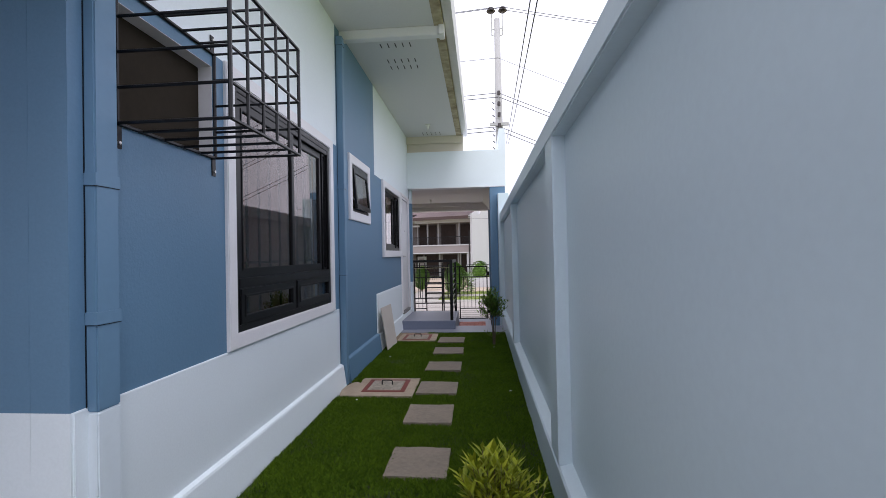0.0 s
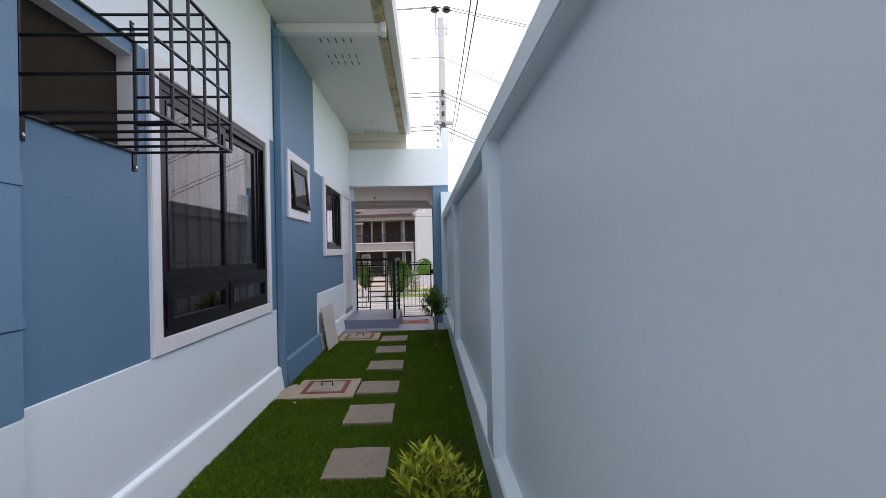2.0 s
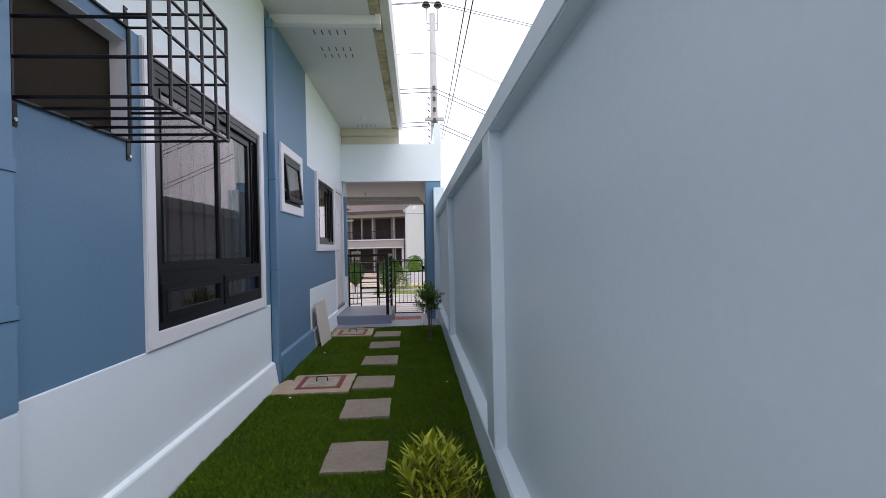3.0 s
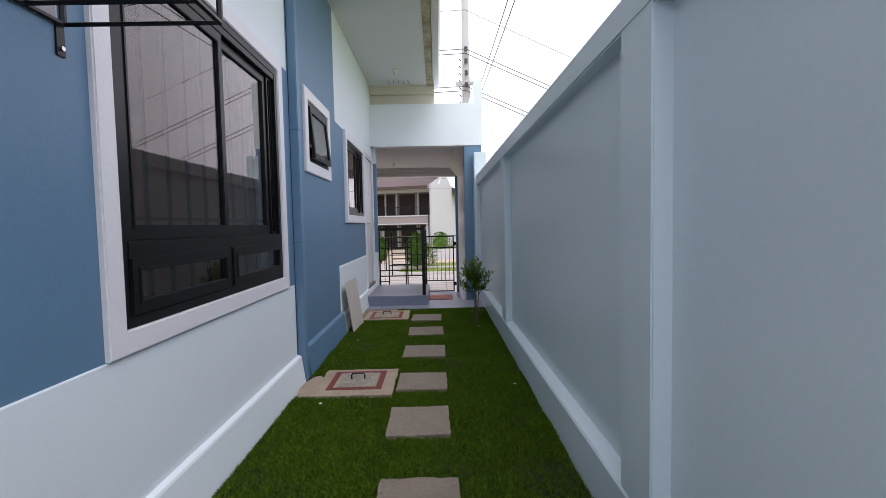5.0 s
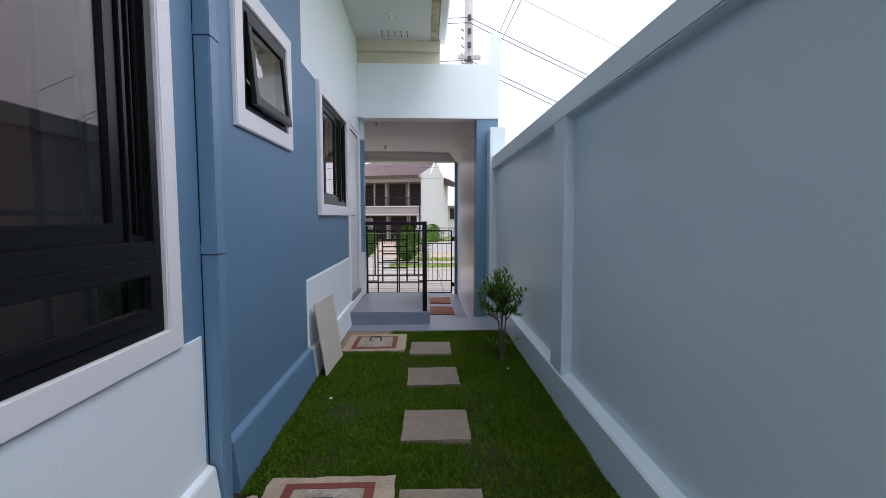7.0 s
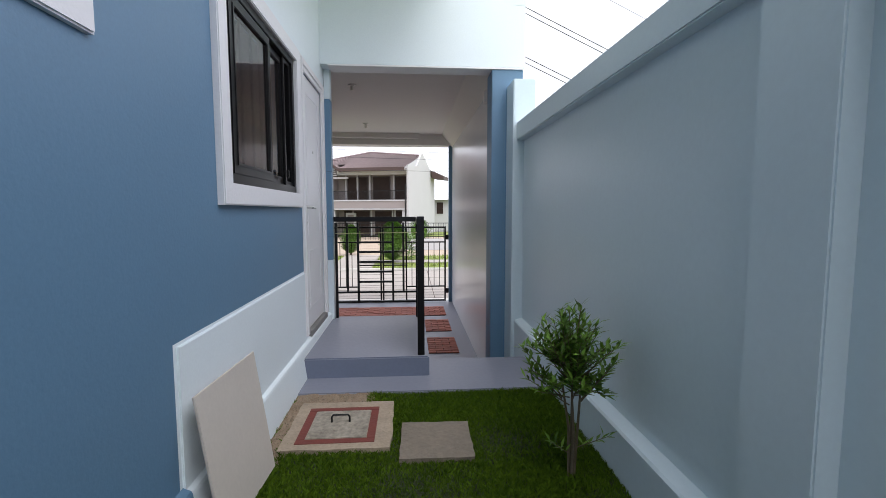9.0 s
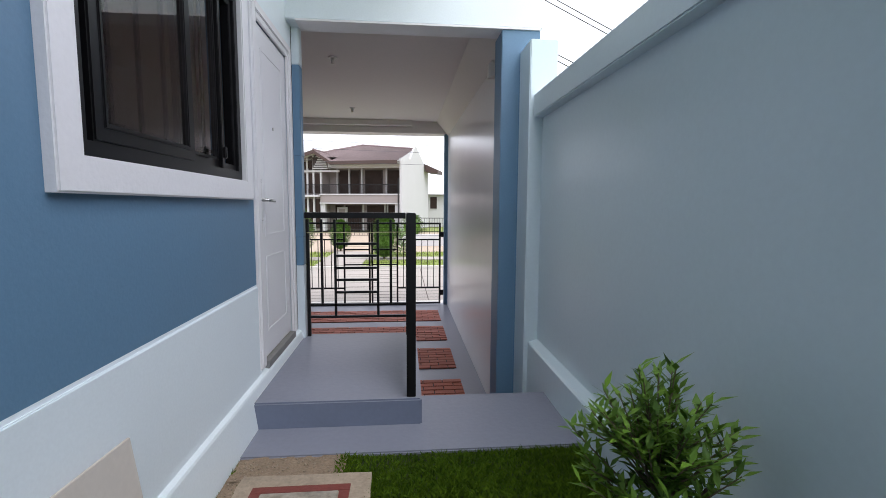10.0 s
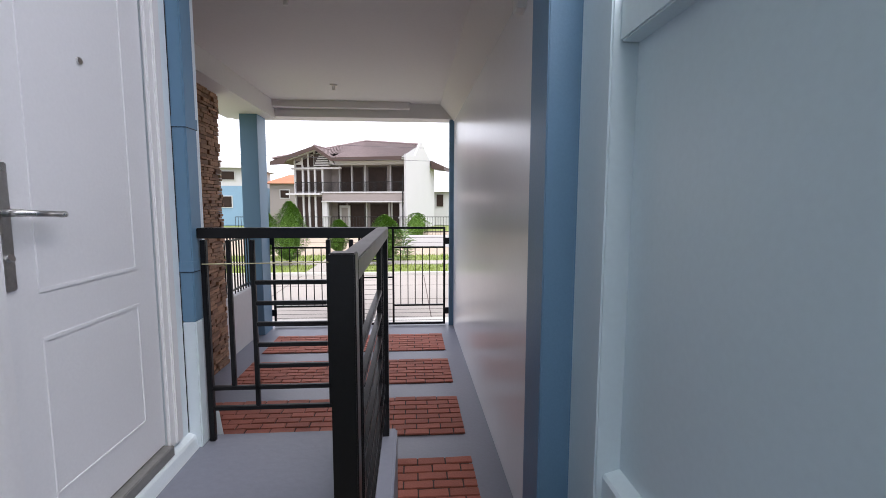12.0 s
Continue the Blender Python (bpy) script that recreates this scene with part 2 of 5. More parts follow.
def panel_wall(name, x_front, x_back, ys, zs, holes, paint, mats, label):
    """A wall along y between x_front and x_back. ys, zs: where it is cut; holes: (y0, y1, z0, z1); paint(y, z): the number of the paint."""
    bm = bmesh.new()
    ys, zs = sorted(set(ys) | {h[i] for h in holes for i in (0, 1)}), sorted(set(zs) | {h[i] for h in holes for i in (2, 3)})

    def solid(i, j):
        if not (0 <= i < len(ys) - 1 and 0 <= j < len(zs) - 1):
            return False
        y, z = (ys[i] + ys[i + 1]) / 2, (zs[j] + zs[j + 1]) / 2
        return not any(h[0] < y < h[1] and h[2] < z < h[3] for h in holes)

    def quad(pts, mat):
        f = bm.faces.new([bm.verts.new(p) for p in pts])
        f.material_index = mat

    for i in range(len(ys) - 1):
        for j in range(len(zs) - 1):
            if not solid(i, j):
                continue
            a, b, c, d = ys[i], ys[i + 1], zs[j], zs[j + 1]
            k = paint((a + b) / 2, (c + d) / 2)
            quad(((x_front, a, c), (x_front, b, c), (x_front, b, d), (x_front, a, d)), k)
            quad(((x_back, b, c), (x_back, a, c), (x_back, a, d), (x_back, b, d)), len(mats) - 1)
            for on, pts in ((solid(i - 1, j), ((x_back, a, c), (x_front, a, c), (x_front, a, d), (x_back, a, d))),
                            (solid(i + 1, j), ((x_front, b, c), (x_back, b, c), (x_back, b, d), (x_front, b, d))),
                            (solid(i, j - 1), ((x_front, a, c), (x_back, a, c), (x_back, b, c), (x_front, b, c))),
                            (solid(i, j + 1), ((x_front, b, d), (x_back, b, d), (x_back, a, d), (x_front, a, d)))):
                if not on:
                    quad(pts, k)
    bmesh.ops.remove_doubles(bm, verts=bm.verts[:], dist=1e-5)
    return structure(name, bm, mats, label)


# ---- the setting ----
WX = -1.54            # face of the house wall
RX = 0.40             # front of the boundary wall's ribs and plinth
LAWN_END, SLAB_END, CARPORT_Z, STREET_Z = 7.93, 8.65, -0.9, -1.0

structure("ground", boxed(-6.0, 0.75, -5.0, LAWN_END, -0.5, -0.02), SOIL, "dark soil bed under the lawn", "ground")
# pale floor added out of view, to bounce light onto the near boundary wall
structure("rear_bounce_slab", boxed(-6.0, 0.39, -5.0, 1.25, -0.1, 0.0, 0.006), ROAD, "unseen pale slab added behind the house to bounce light onto the walls", "pavement")
structure("porch_slab", boxed(-1.6, 0.44, LAWN_END, SLAB_END, -1.2, 0.0, 0.008), FLOOR_GREY, "grey painted concrete slab beside the porch", "slab")
plat = boxed(-1.54, -0.50, 8.235, 9.69, -0.95, 0.16, 0.01)
# the face towards -y takes a darker, bluer grey than the rest
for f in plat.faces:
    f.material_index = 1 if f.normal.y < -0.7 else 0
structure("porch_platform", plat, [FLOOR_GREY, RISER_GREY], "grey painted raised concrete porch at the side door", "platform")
carport_floor = structure("carport_floor", boxed(-3.6, 0.75, SLAB_END, 15.75, -1.2, CARPORT_Z), FLOOR_GREY, "grey painted concrete carport floor with brick bands", "floor")

AC_HOLE = (1.755, 2.425, 1.965, 2.50)
BIG_HOLE = (2.628, 4.388, 0.927, 2.49)
SMALL_HOLE = (5.20, 5.95, 1.925, 2.505)
SECOND_HOLE = (6.97, 8.28, 1.47, 2.48)
DOOR_HOLE = (8.60, 9.37, 0.27, 2.51)


def house_paint(y, z):
    if 4.67 < y < 6.41:
        return 0
    if y < 1.765:
        return 0 if z > 0.83 else 1
    return 0 if 0.83 < z < 2.58 and y < 9.0 else 1


panel_wall("wall_house", WX, WX - 0.16, (1.515, 1.765, 4.67, 6.41, 9.0, 9.83), (-0.95, 0.0, 0.83, 2.58, 4.15),
           (AC_HOLE, BIG_HOLE, SMALL_HOLE, SECOND_HOLE, DOOR_HOLE), house_paint, [BLUE, PALE, ROOM],
           "textured blue and pale blue house wall")
end = bmesh.new()
box(end, -5.5, WX - 0.161, 1.515, 1.65, -0.3, 0.83, mat=1), box(end, -5.5, WX - 0.161, 1.515, 1.65, 0.83, 4.15, mat=0)
structure("wall_house_end", end, [BLUE, PALE], "blue and pale blue end wall of the house")
structure("wall_house_back", boxed(-5.5, WX - 0.161, 9.67, 9.83, -0.95, 4.15), PALE, "pale blue house wall beside the carport")
structure("wall_room", boxed(-5.6, -5.5, 1.49, 9.83, -0.3, 4.15), ROOM, "plain inner wall of the house")
structure("wall_room_partition", boxed(-5.5, WX - 0.17, 6.4, 6.5, 0.0, 4.0), ROOM, "plain partition between the rooms")
structure("floor_room", boxed(-5.5, WX - 0.161, 1.65, 9.67, 0.0, 0.2), ROOM, "plain room floor", "floor")
structure("ceiling_room", boxed(-5.5, WX - 0.161, 1.65, 9.67, 2.9, 3.0), ROOM, "plain room ceiling", "ceiling")


def plinth(name, y0, y1, top, mat, label):
    bm = prism(bmesh.new(), [(WX - 0.002, -0.3), (-1.472, -0.3), (-1.474, 0.0), (-1.503, top - 0.016), (-1.509, top - 0.004), (WX - 0.002, top + 0.010)], y0, y1)
    return structure(name, bm, mat, label, "plinth")


plinth("baseboard_pale", 1.505, 4.685, 0.228, PALE, "pale blue plinth along the foot of the house wall")
plinth("baseboard_blue", 4.87, 6.43, 0.245, BLUE, "blue plinth along the foot of the house wall")
plinth("baseboard_porch", 6.432, 9.82, 0.235, PALE, "pale blue plinth beside the porch")
# raised render patch with a crisp edge under the second window
structure("render_patch", boxed(WX - 0.01, WX + 0.009, 6.43, 8.515, 0.1, 0.815, 0.004), PALE, "pale blue render band below the blue paint", "wall")
structure("render_patch_window", boxed(WX - 0.01, WX + 0.006, 1.525, 4.668, 0.1, 0.828, 0.003), PALE, "pale blue render band below the blue paint", "wall")

# boundary wall: plinth, ribs, cap and recessed panels
def sloped(bm, rise=0.0075, skew=0.0032, from_z=1.0):
    """The boundary wall's top falls gently towards the back of the garden, and the wall stands slightly askew."""
    for v in bm.verts:
        v.co.x += (v.co.y - 9.08) * skew
        if v.co.z > from_z:
            v.co.z += (v.co.y - 9.08) * rise
    return bm


structure("boundary_plinth", sloped(prism(bmesh.new(), [(RX + 0.074, -0.3), (RX - 0.008, -0.3), (RX - 0.004, 0.225), (RX + 0.006, 0.238), (RX + 0.074, 0.258)], -5.0, 9.08)),
          FENCE_PAINT, "pale blue-grey plinth of the boundary wall", "plinth")
structure("wall_boundary", sloped(boxed(RX + 0.072, RX + 0.20, -5.0, 9.2, -0.3, 2.06), from_z=3), FENCE_PAINT, "satin pale blue-grey boundary wall panel")
structure("boundary_cap", sloped(boxed(RX - 0.004, RX + 0.24, -5.0, 9.08, 2.02, 2.195, 0.008), from_z=2.1), FENCE_PAINT, "pale blue-grey coping of the boundary wall", "coping")
for k, (y0, y1) in enumerate(((-4.15, -3.9), (-0.86, -0.60), (2.435, 2.69), (5.73, 6.0))):
    structure("boundary_rib_%d" % (k + 1), sloped(boxed(RX, RX + 0.08, y0, y1, 0.235, 2.034, 0.006), from_z=3), FENCE_PAINT, "pale blue-grey rib of the boundary wall", "pilaster")
structure("boundary_end_post", boxed(0.362, 0.58, 9.08, 9.70, -1.2, 2.61, 0.008), FENCE_PAINT, "pale blue-grey end post of the boundary wall", "post")
structure("wall_boundary_carport", boxed(0.37, 0.52, 9.69, 15.55, -1.2, 3.4), CARPORT_WHITE, "glossy white carport side wall")
structure("wall_back", boxed(-6.0, 0.6, -5.15, -5.0, -0.3, 2.2), FENCE_PAINT, "plain boundary wall behind the garden")
structure("wall_side_yard", boxed(-6.0, -5.85, -5.0, 1.5, -0.3, 2.2), FENCE_PAINT, "plain boundary wall of the side yard")

# carport frame
structure("carport_beam", boxed(-1.545, 0.545, 9.38, 9.58, 2.80, 3.565, 0.006), PALE, "pale blue carport beam over the porch", "beam")
structure("carport_beam_edge", boxed(-1.46, 0.524, 9.372, 9.60, 2.785, 2.80), WHITE, "white edge under the carport beam", "trim")
structure("carport_column", boxed(0.205, 0.528, 9.385, 9.67, -1.0, 2.786, 0.006), BLUE, "blue painted carport column", "column")
structure("carport_parapet", prism(bmesh.new(), [(0.42, 3.42), (0.55, 3.42), (0.55, 3.985), (0.54, 4.0), (0.43, 4.0), (0.42, 3.985)], 9.378, 15.9), PALE, "pale blue parapet over the carport wall", "parapet")
structure("roof_carport", boxed(-3.6, 0.52, 9.58, 15.9, 3.19, 3.42), PALE, "flat concrete carport roof", "roof")
ceil = bmesh.new()
box(ceil, -3.6, 0.37, 9.58, 15.9, 3.15, 3.188)
prism(ceil, [(0.11, 3.152), (0.369, 2.86), (0.369, 3.152)], 9.60, 15.55)
box(ceil, -3.6, -2.78, 9.9, 15.55, 2.86, 3.152)
box(ceil, -2.8, -0.43, 15.36, 15.5, 3.035, 3.152)
box(ceil, -3.6, 0.37, 15.52, 15.9, 2.9, 3.152)
structure("ceiling_carport", ceil, CEILING, "off-white carport ceiling with dropped edges", "ceiling")
structure("gate_column", boxed(-3.245, -2.96, 15.11, 15.55, -1.0, 2.9, 0.006), BLUE, "blue painted gate column", "column")
structure("gate_jamb", boxed(0.29, 0.38, 15.56, 15.70, -1.0, 2.9, 0.005), BLUE, "slim blue gate jamb", "column")
low = bmesh.new()
box(low, -3.25, -3.08, 13.8, 15.16, -1.0, -0.02, 0.006)
structure("low_fence_wall", low, FAR_WHITE, "low white fence wall between the house and the gate", "wall")
ledge_wall = structure("wall_stone", boxed(-3.6, -3.085, 9.84, 13.76, -1.0, 3.15), MORTAR, "wall clad in stacked brown ledge stone")
# soffit and roof below y 1.2: unseen overhang added to shade the end wall
structure("soffit", boxed(WX - 0.2, -0.47, 0.35, 9.398, 3.9, 3.93), SOFFIT, "white soffit boards under the eaves", "ceiling")
structure("roof_house", prism(bmesh.new(), [(-5.7, 5.6), (-5.7, 5.68), (-0.24, 4.12), (-0.24, 4.04)], 0.3, 9.9), GUTTER, "sloping metal roof of the house", "roof")
# an added roof, never in view, that keeps sky light off the end wall
structure("roof_rear_shade", boxed(-5.9, -1.30, -2.6, 1.512, 2.5, 2.65), SOFFIT, "plain unseen roof added to shade the end wall of the house", "roof")
structure("wall_gable", boxed(WX - 0.16, WX, 9.40, 9.83, 4.15, 4.5), CREAM, "cream rendered wall under the roof")

# ---- windows and doors of the house ----
def ring(y0, y1, z0, z1, w, x0, x1, bevel=0.003):
    """A rectangular frame of one piece, w wide, with its front edges rounded."""
    bm = bmesh.new()
    outer, inner = ((y0, z0), (y1, z0), (y1, z1), (y0, z1)), ((y0 + w, z0 + w), (y1 - w, z0 + w), (y1 - w, z1 - w), (y0 + w, z1 - w))
    of, inf = [bm.verts.new((x1, *p)) for p in outer], [bm.verts.new((x1, *p)) for p in inner]
    ob, ib = [bm.verts.new((x0, *p)) for p in outer], [bm.verts.new((x0, *p)) for p in inner]
    for i in range(4):
        j = (i + 1) % 4
        bm.faces.new((of[i], of[j], inf[j], inf[i])), bm.faces.new((ob[j], ob[i], ib[i], ib[j]))
        bm.faces.new((ob[i], ob[j], of[j], of[i])), bm.faces.new((inf[i], inf[j], ib[j], ib[i]))
    front = [e for e in bm.edges if all(abs(v.co.x - x1) < 1e-6 for v in e.verts) and (set(e.verts) <= set(of) or set(e.verts) <= set(inf))]
    bmesh.ops.bevel(bm, geom=front, offset=bevel, segments=2, affect="EDGES", clamp_overlap=True)
    bmesh.ops.recalc_face_normals(bm, faces=bm.faces[:])
    return bm


def trim_frame(name, y0, y1, z0, z1, width, label, proud=0.024):
    """A raised plaster border round an opening; y0 to z1 is its outer edge."""
    return structure(name, ring(y0, y1, z0, z1, width, WX - 0.002, WX + proud, 0.006), WHITE, label, "trim")


def pane(name, y0, y1, z0, z1, x, parent):
    ob = part(name, boxed(x - 0.003, x + 0.003, y0, y1, z0, z1), TINT_GLASS, parent, "dark tinted glass")
    ob.visible_shadow = False
    return ob


def sash(y0, y1, z0, z1, x, parent, w=0.05, depth=0.028, name="sash"):
    s = part(name, ring(y0, y1, z0, z1, w, x - depth / 2, x + depth / 2, 0.006), BLACK_ALU, parent)
    part("glazing_bead", ring(y0 + w - 0.016, y1 - w + 0.016, z0 + w - 0.016, z1 - w + 0.016, 0.018, x + 0.004, x + depth / 2 + 0.005, 0.004), BLACK_ALU, s)
    pane("pane", y0 + w - 0.006, y1 - w + 0.006, z0 + w - 0.006, z1 - w + 0.006, x, s)
    return s


def blind(y0, y1, z0, z1, x, label, cloth):
    """A flat cloth blind with a hem bar at its foot."""
    t = thing("blind", (x, (y0 + y1) / 2, z0), label, "blind", "blinds behind the house windows")
    part("cloth", boxed(x - 0.002, x + 0.002, y0, y1, z0 + 0.03, z1, 0.001), cloth, t)
    part("hem_bar", boxed(x - 0.008, x + 0.008, y0, y1, z0, z0 + 0.03, 0.004), cloth, t)
    return t


FX0, FX1 = WX - 0.05, WX + 0.012     # depth of the aluminium frames

# large window: two sliding sashes over two awning sashes
y0, y1, z0, z1 = BIG_HOLE
trim_frame("window_trim_1", 2.54, 4.495, 0.832, 2.585, 0.094, "raised white border round the large window")
win = tagged(part("window_1", ring(y0, y1, z0, z1, 0.045, FX0, FX1), BLACK_ALU), "large black aluminium window with tinted sliding panes", "window", "", "structure")
part("transom", boxed(FX0, FX1 + 0.002, y0 + 0.045, y1 - 0.045, 1.202, 1.264, 0.003), BLACK_ALU, win)
part("lower_mullion", boxed(FX0, FX1, 3.50, 3.54, z0 + 0.045, 1.202, 0.003), BLACK_ALU, win)
part("track", boxed(WX - 0.045, FX1 - 0.004, y0 + 0.045, y1 - 0.045, 2.405, 2.445, 0.003), BLACK_ALU, win)
sash(y0 + 0.045, 3.548, 1.264, 2.405, WX - 0.008, win, 0.062, 0.026, "sliding_sash")
sash(3.515, 4.245, 1.264, 2.405, WX - 0.036, win, 0.062, 0.026, "sliding_sash")
part("screen_frame", ring(4.25, y1 - 0.045, 1.264, 2.405, 0.02, WX - 0.046, WX - 0.012), BLACK_ALU, win)
part("jamb_cover", boxed(WX - 0.044, WX - 0.034, 4.268, y1 - 0.063, 1.282, 2.387, 0.002), BLACK_ALU, win)
part("jamb_rib", boxed(WX - 0.034, WX - 0.014, 4.296, 4.306, 1.29, 2.38, 0.002), BLACK_ALU, win)
sash(y0 + 0.045, 3.50, z0 + 0.045, 1.202, WX + 0.005, win, 0.056, 0.034, "awning_sash")
sash(3.54, y1 - 0.045, z0 + 0.045, 1.202, WX + 0.005, win, 0.056, 0.034, "awning_sash")
blind(2.66, 4.40, 0.205, 2.898, WX - 0.24, "brown-beige plain cloth blind behind the large window", BROWN_BLIND)



def grille(y0, y1, z0, z1, step, rails, label):
    """A security grille of flat black bars on the room side of a window."""
    t = thing("window_grille", (WX - 0.11, (y0 + y1) / 2, z0), label, "grille", "grilles inside the house windows")
    x0, x1 = WX - 0.118, WX - 0.106
    part("grille_frame", ring(y0, y1, z0, z1, 0.02, x0, x1, 0.002), GRILLE, t)
    n = int((y1 - y0) / step)
    for i in range(1, n):
        y = y0 + (y1 - y0) * i / n
        part("bar", boxed(x0, x1, y - 0.010, y + 0.010, z0 + 0.02, z1 - 0.02), GRILLE, t)
    for z in rails:
        part("cross_bar", boxed(x0 - 0.006, x0 - 0.001, y0 + 0.02, y1 - 0.02, z - 0.009, z + 0.009), GRILLE, t)
    return t


grille(2.65, 4.37, 0.94, 2.48, 0.172, (1.14, 1.36), "black steel security grille inside the large window")
# small awning window, pushed open at its foot
y0, y1, z0, z1 = SMALL_HOLE
trim_frame("window_trim_2", 5.085, 6.06, 1.822, 2.608, 0.108, "raised white border round the small window")
win = tagged(part("window_2", ring(y0, y1, z0, z1, 0.045, FX0, FX1), BLACK_ALU), "small black awning window standing ajar", "window", "", "structure")
tilt = bmesh.new()
for args in ((y0 + 0.05, y1 - 0.05, -0.49, -0.435), (y0 + 0.05, y1 - 0.05, -0.055, 0.0)):
    box(tilt, -0.015, 0.015, *args, 0.003)
for a, b in ((y0 + 0.05, y0 + 0.105), (y1 - 0.105, y1 - 0.05)):
    box(tilt, -0.0145, 0.0145, a, b, -0.435, -0.055, 0.003)
lean = pose(WX + 0.008, 0, z1 - 0.05, 0, -5.0, 0)
bmesh.ops.transform(tilt, matrix=lean, verts=tilt.verts[:])
awning = part("awning_sash", tilt, BLACK_ALU, win)
tilt = boxed(-0.003, 0.003, y0 + 0.10, y1 - 0.10, -0.44, -0.05)
bmesh.ops.transform(tilt, matrix=lean, verts=tilt.verts[:])
part("pane", tilt, TINT_GLASS, awning, "dark tinted glass").visible_shadow = False
for y in (y0 + 0.055, y1 - 0.055):
    part("stay", rod(bmesh.new(), (WX - 0.01, y, z0 + 0.2), (WX + 0.055, y, z0 + 0.1), 0.005), CHROME, win)
structure("wall_small_room", boxed(WX - 1.2, WX - 1.1, 4.9, 6.3, 1.5, 2.9), ROOM, "plain wall of the small room")

# second sliding window
y0, y1, z0, z1 = SECOND_HOLE
trim_frame("window_trim_3", 6.862, 8.40, 1.362, 2.585, 0.108, "raised white border round the sliding window", 0.036)
win = tagged(part("window_3", ring(y0, y1, z0, z1, 0.05, FX0, FX1), BLACK_ALU), "black aluminium sliding window with tinted panes", "window", "", "structure")
sash(y0 + 0.09, 7.72, z0 + 0.05, z1 - 0.05, WX - 0.006, win, 0.062, 0.026, "sliding_sash")
sash(7.64, 8.08, z0 + 0.05, z1 - 0.05, WX - 0.036, win, 0.055, 0.026, "sliding_sash")
part("screen_frame", ring(8.05, y1 - 0.05, z0 + 0.05, z1 - 0.05, 0.032, WX - 0.046, WX - 0.004), BLACK_ALU, win)
part("latch", boxed(WX + 0.004, WX + 0.022, 8.03, 8.05, z0 + 0.10, z0 + 0.16, 0.004), BLACK_ALU, win)
blind(6.92, 8.32, 0.205, 2.898, WX - 0.24, "olive-brown plain cloth blind behind the sliding window", OLIVE_BLIND)

grille(6.96, 8.27, 1.48, 2.47, 0.165, (1.62,), "black steel security grille inside the sliding window")
# side door
y0, y1, z0, z1 = DOOR_HOLE
case = bmesh.new()
for a, b, c, d in ((y0 - 0.11, y0 + 0.012, 0.262, z1 + 0.10), (y1 - 0.012, y1 + 0.10, 0.262, z1 + 0.10), (y0 + 0.012, y1 - 0.012, z1 - 0.012, z1 + 0.10)):
    box(case, WX - 0.003, WX + 0.014, a, b, c, d, 0.004)
for a, b, c, d in ((y0 - 0.09, y0 - 0.03, 0.268, z1 + 0.082), (y1 + 0.03, y1 + 0.085, 0.268, z1 + 0.082), (y0 - 0.03, y1 + 0.03, z1 + 0.03, z1 + 0.082)):
    box(case, WX + 0.008, WX + 0.024, a, b, c, d, 0.005)
structure("door_casing", case, WHITE, "white moulded door casing", "trim")
DX = WX - 0.008
slab = boxed(DX - 0.04, DX, y0 + 0.012, y1 - 0.012, z0 + 0.022, z1 - 0.012, 0.003)
door = tagged(part("door_1", slab, DOOR_WHITE), "white panelled side door, closed", "door", "", "structure")
for a, b in ((0.46, 0.98), (1.12, 2.36)):
    for c, d, e, f in ((y0 + 0.14, y1 - 0.14, a, a + 0.014), (y0 + 0.14, y1 - 0.14, b - 0.014, b), (y0 + 0.14, y0 + 0.154, a + 0.014, b - 0.014), (y1 - 0.154, y1 - 0.14, a + 0.014, b - 0.014)):
        part("moulding", boxed(DX - 0.002, DX + 0.0035, c, d, e, f, 0.0012), DOOR_WHITE, door)
handle = part("handle", boxed(DX, DX + 0.008, 8.622, 8.664, 1.145, 1.505, 0.003), CHROME, door, "brushed steel lever handle")
lever = rod(bmesh.new(), (DX + 0.006, 8.643, 1.365), (DX + 0.055, 8.643, 1.365), 0.011, 12)
rod(lever, (DX + 0.052, 8.634, 1.365), (DX + 0.052, 8.80, 1.358), 0.010, 12)
part("lever", lever, CHROME, handle, "", True)
part("keyhole", rod(bmesh.new(), (DX + 0.006, 8.643, 1.235), (DX + 0.016, 8.643, 1.24), 0.011, 12), CHROME, handle)
part("peephole", rod(bmesh.new(), (DX, 8.985, 1.875), (DX + 0.007, 8.985, 1.875), 0.012, 14), CHROME, door)
part("threshold", boxed(WX - 0.1, WX + 0.03, y0 + 0.012, y1 - 0.012, 0.235, z0 + 0.015, 0.004), DARK_STONE, door, "worn grey stone threshold")

# downspouts
def downspout(y0, y1, depth, bands, joints, label):
    t = thing("downspout", (WX, (y0 + y1) / 2, 0), label, "downspout", "downspouts on the house wall")
    for a, b, m in bands:
        part("pipe", boxed(WX - 0.001, WX + depth, y0, y1, a, b, 0.006), m, t)
    for z, m in joints:
        part("joint", boxed(WX, WX + depth + 0.0035, y0 - 0.0035, y1 + 0.0035, z - 0.03, z + 0.02, 0.0015), m, t)
        # thin black strips stand for the shade under each joint and behind the pipe
        part("joint_shade_line", boxed(WX, WX + depth + 0.003, y0 - 0.003, y1 + 0.003, z - 0.0322, z - 0.0302), BLACK_ALU, t)
    part("shadow_strip", boxed(WX - 0.002, WX + 0.003, y0 - 0.0025, y0 - 0.0005, bands[0][0], bands[-1][1]), BLACK_ALU, t, "black strip standing for the shadow behind the pipe")
    return t


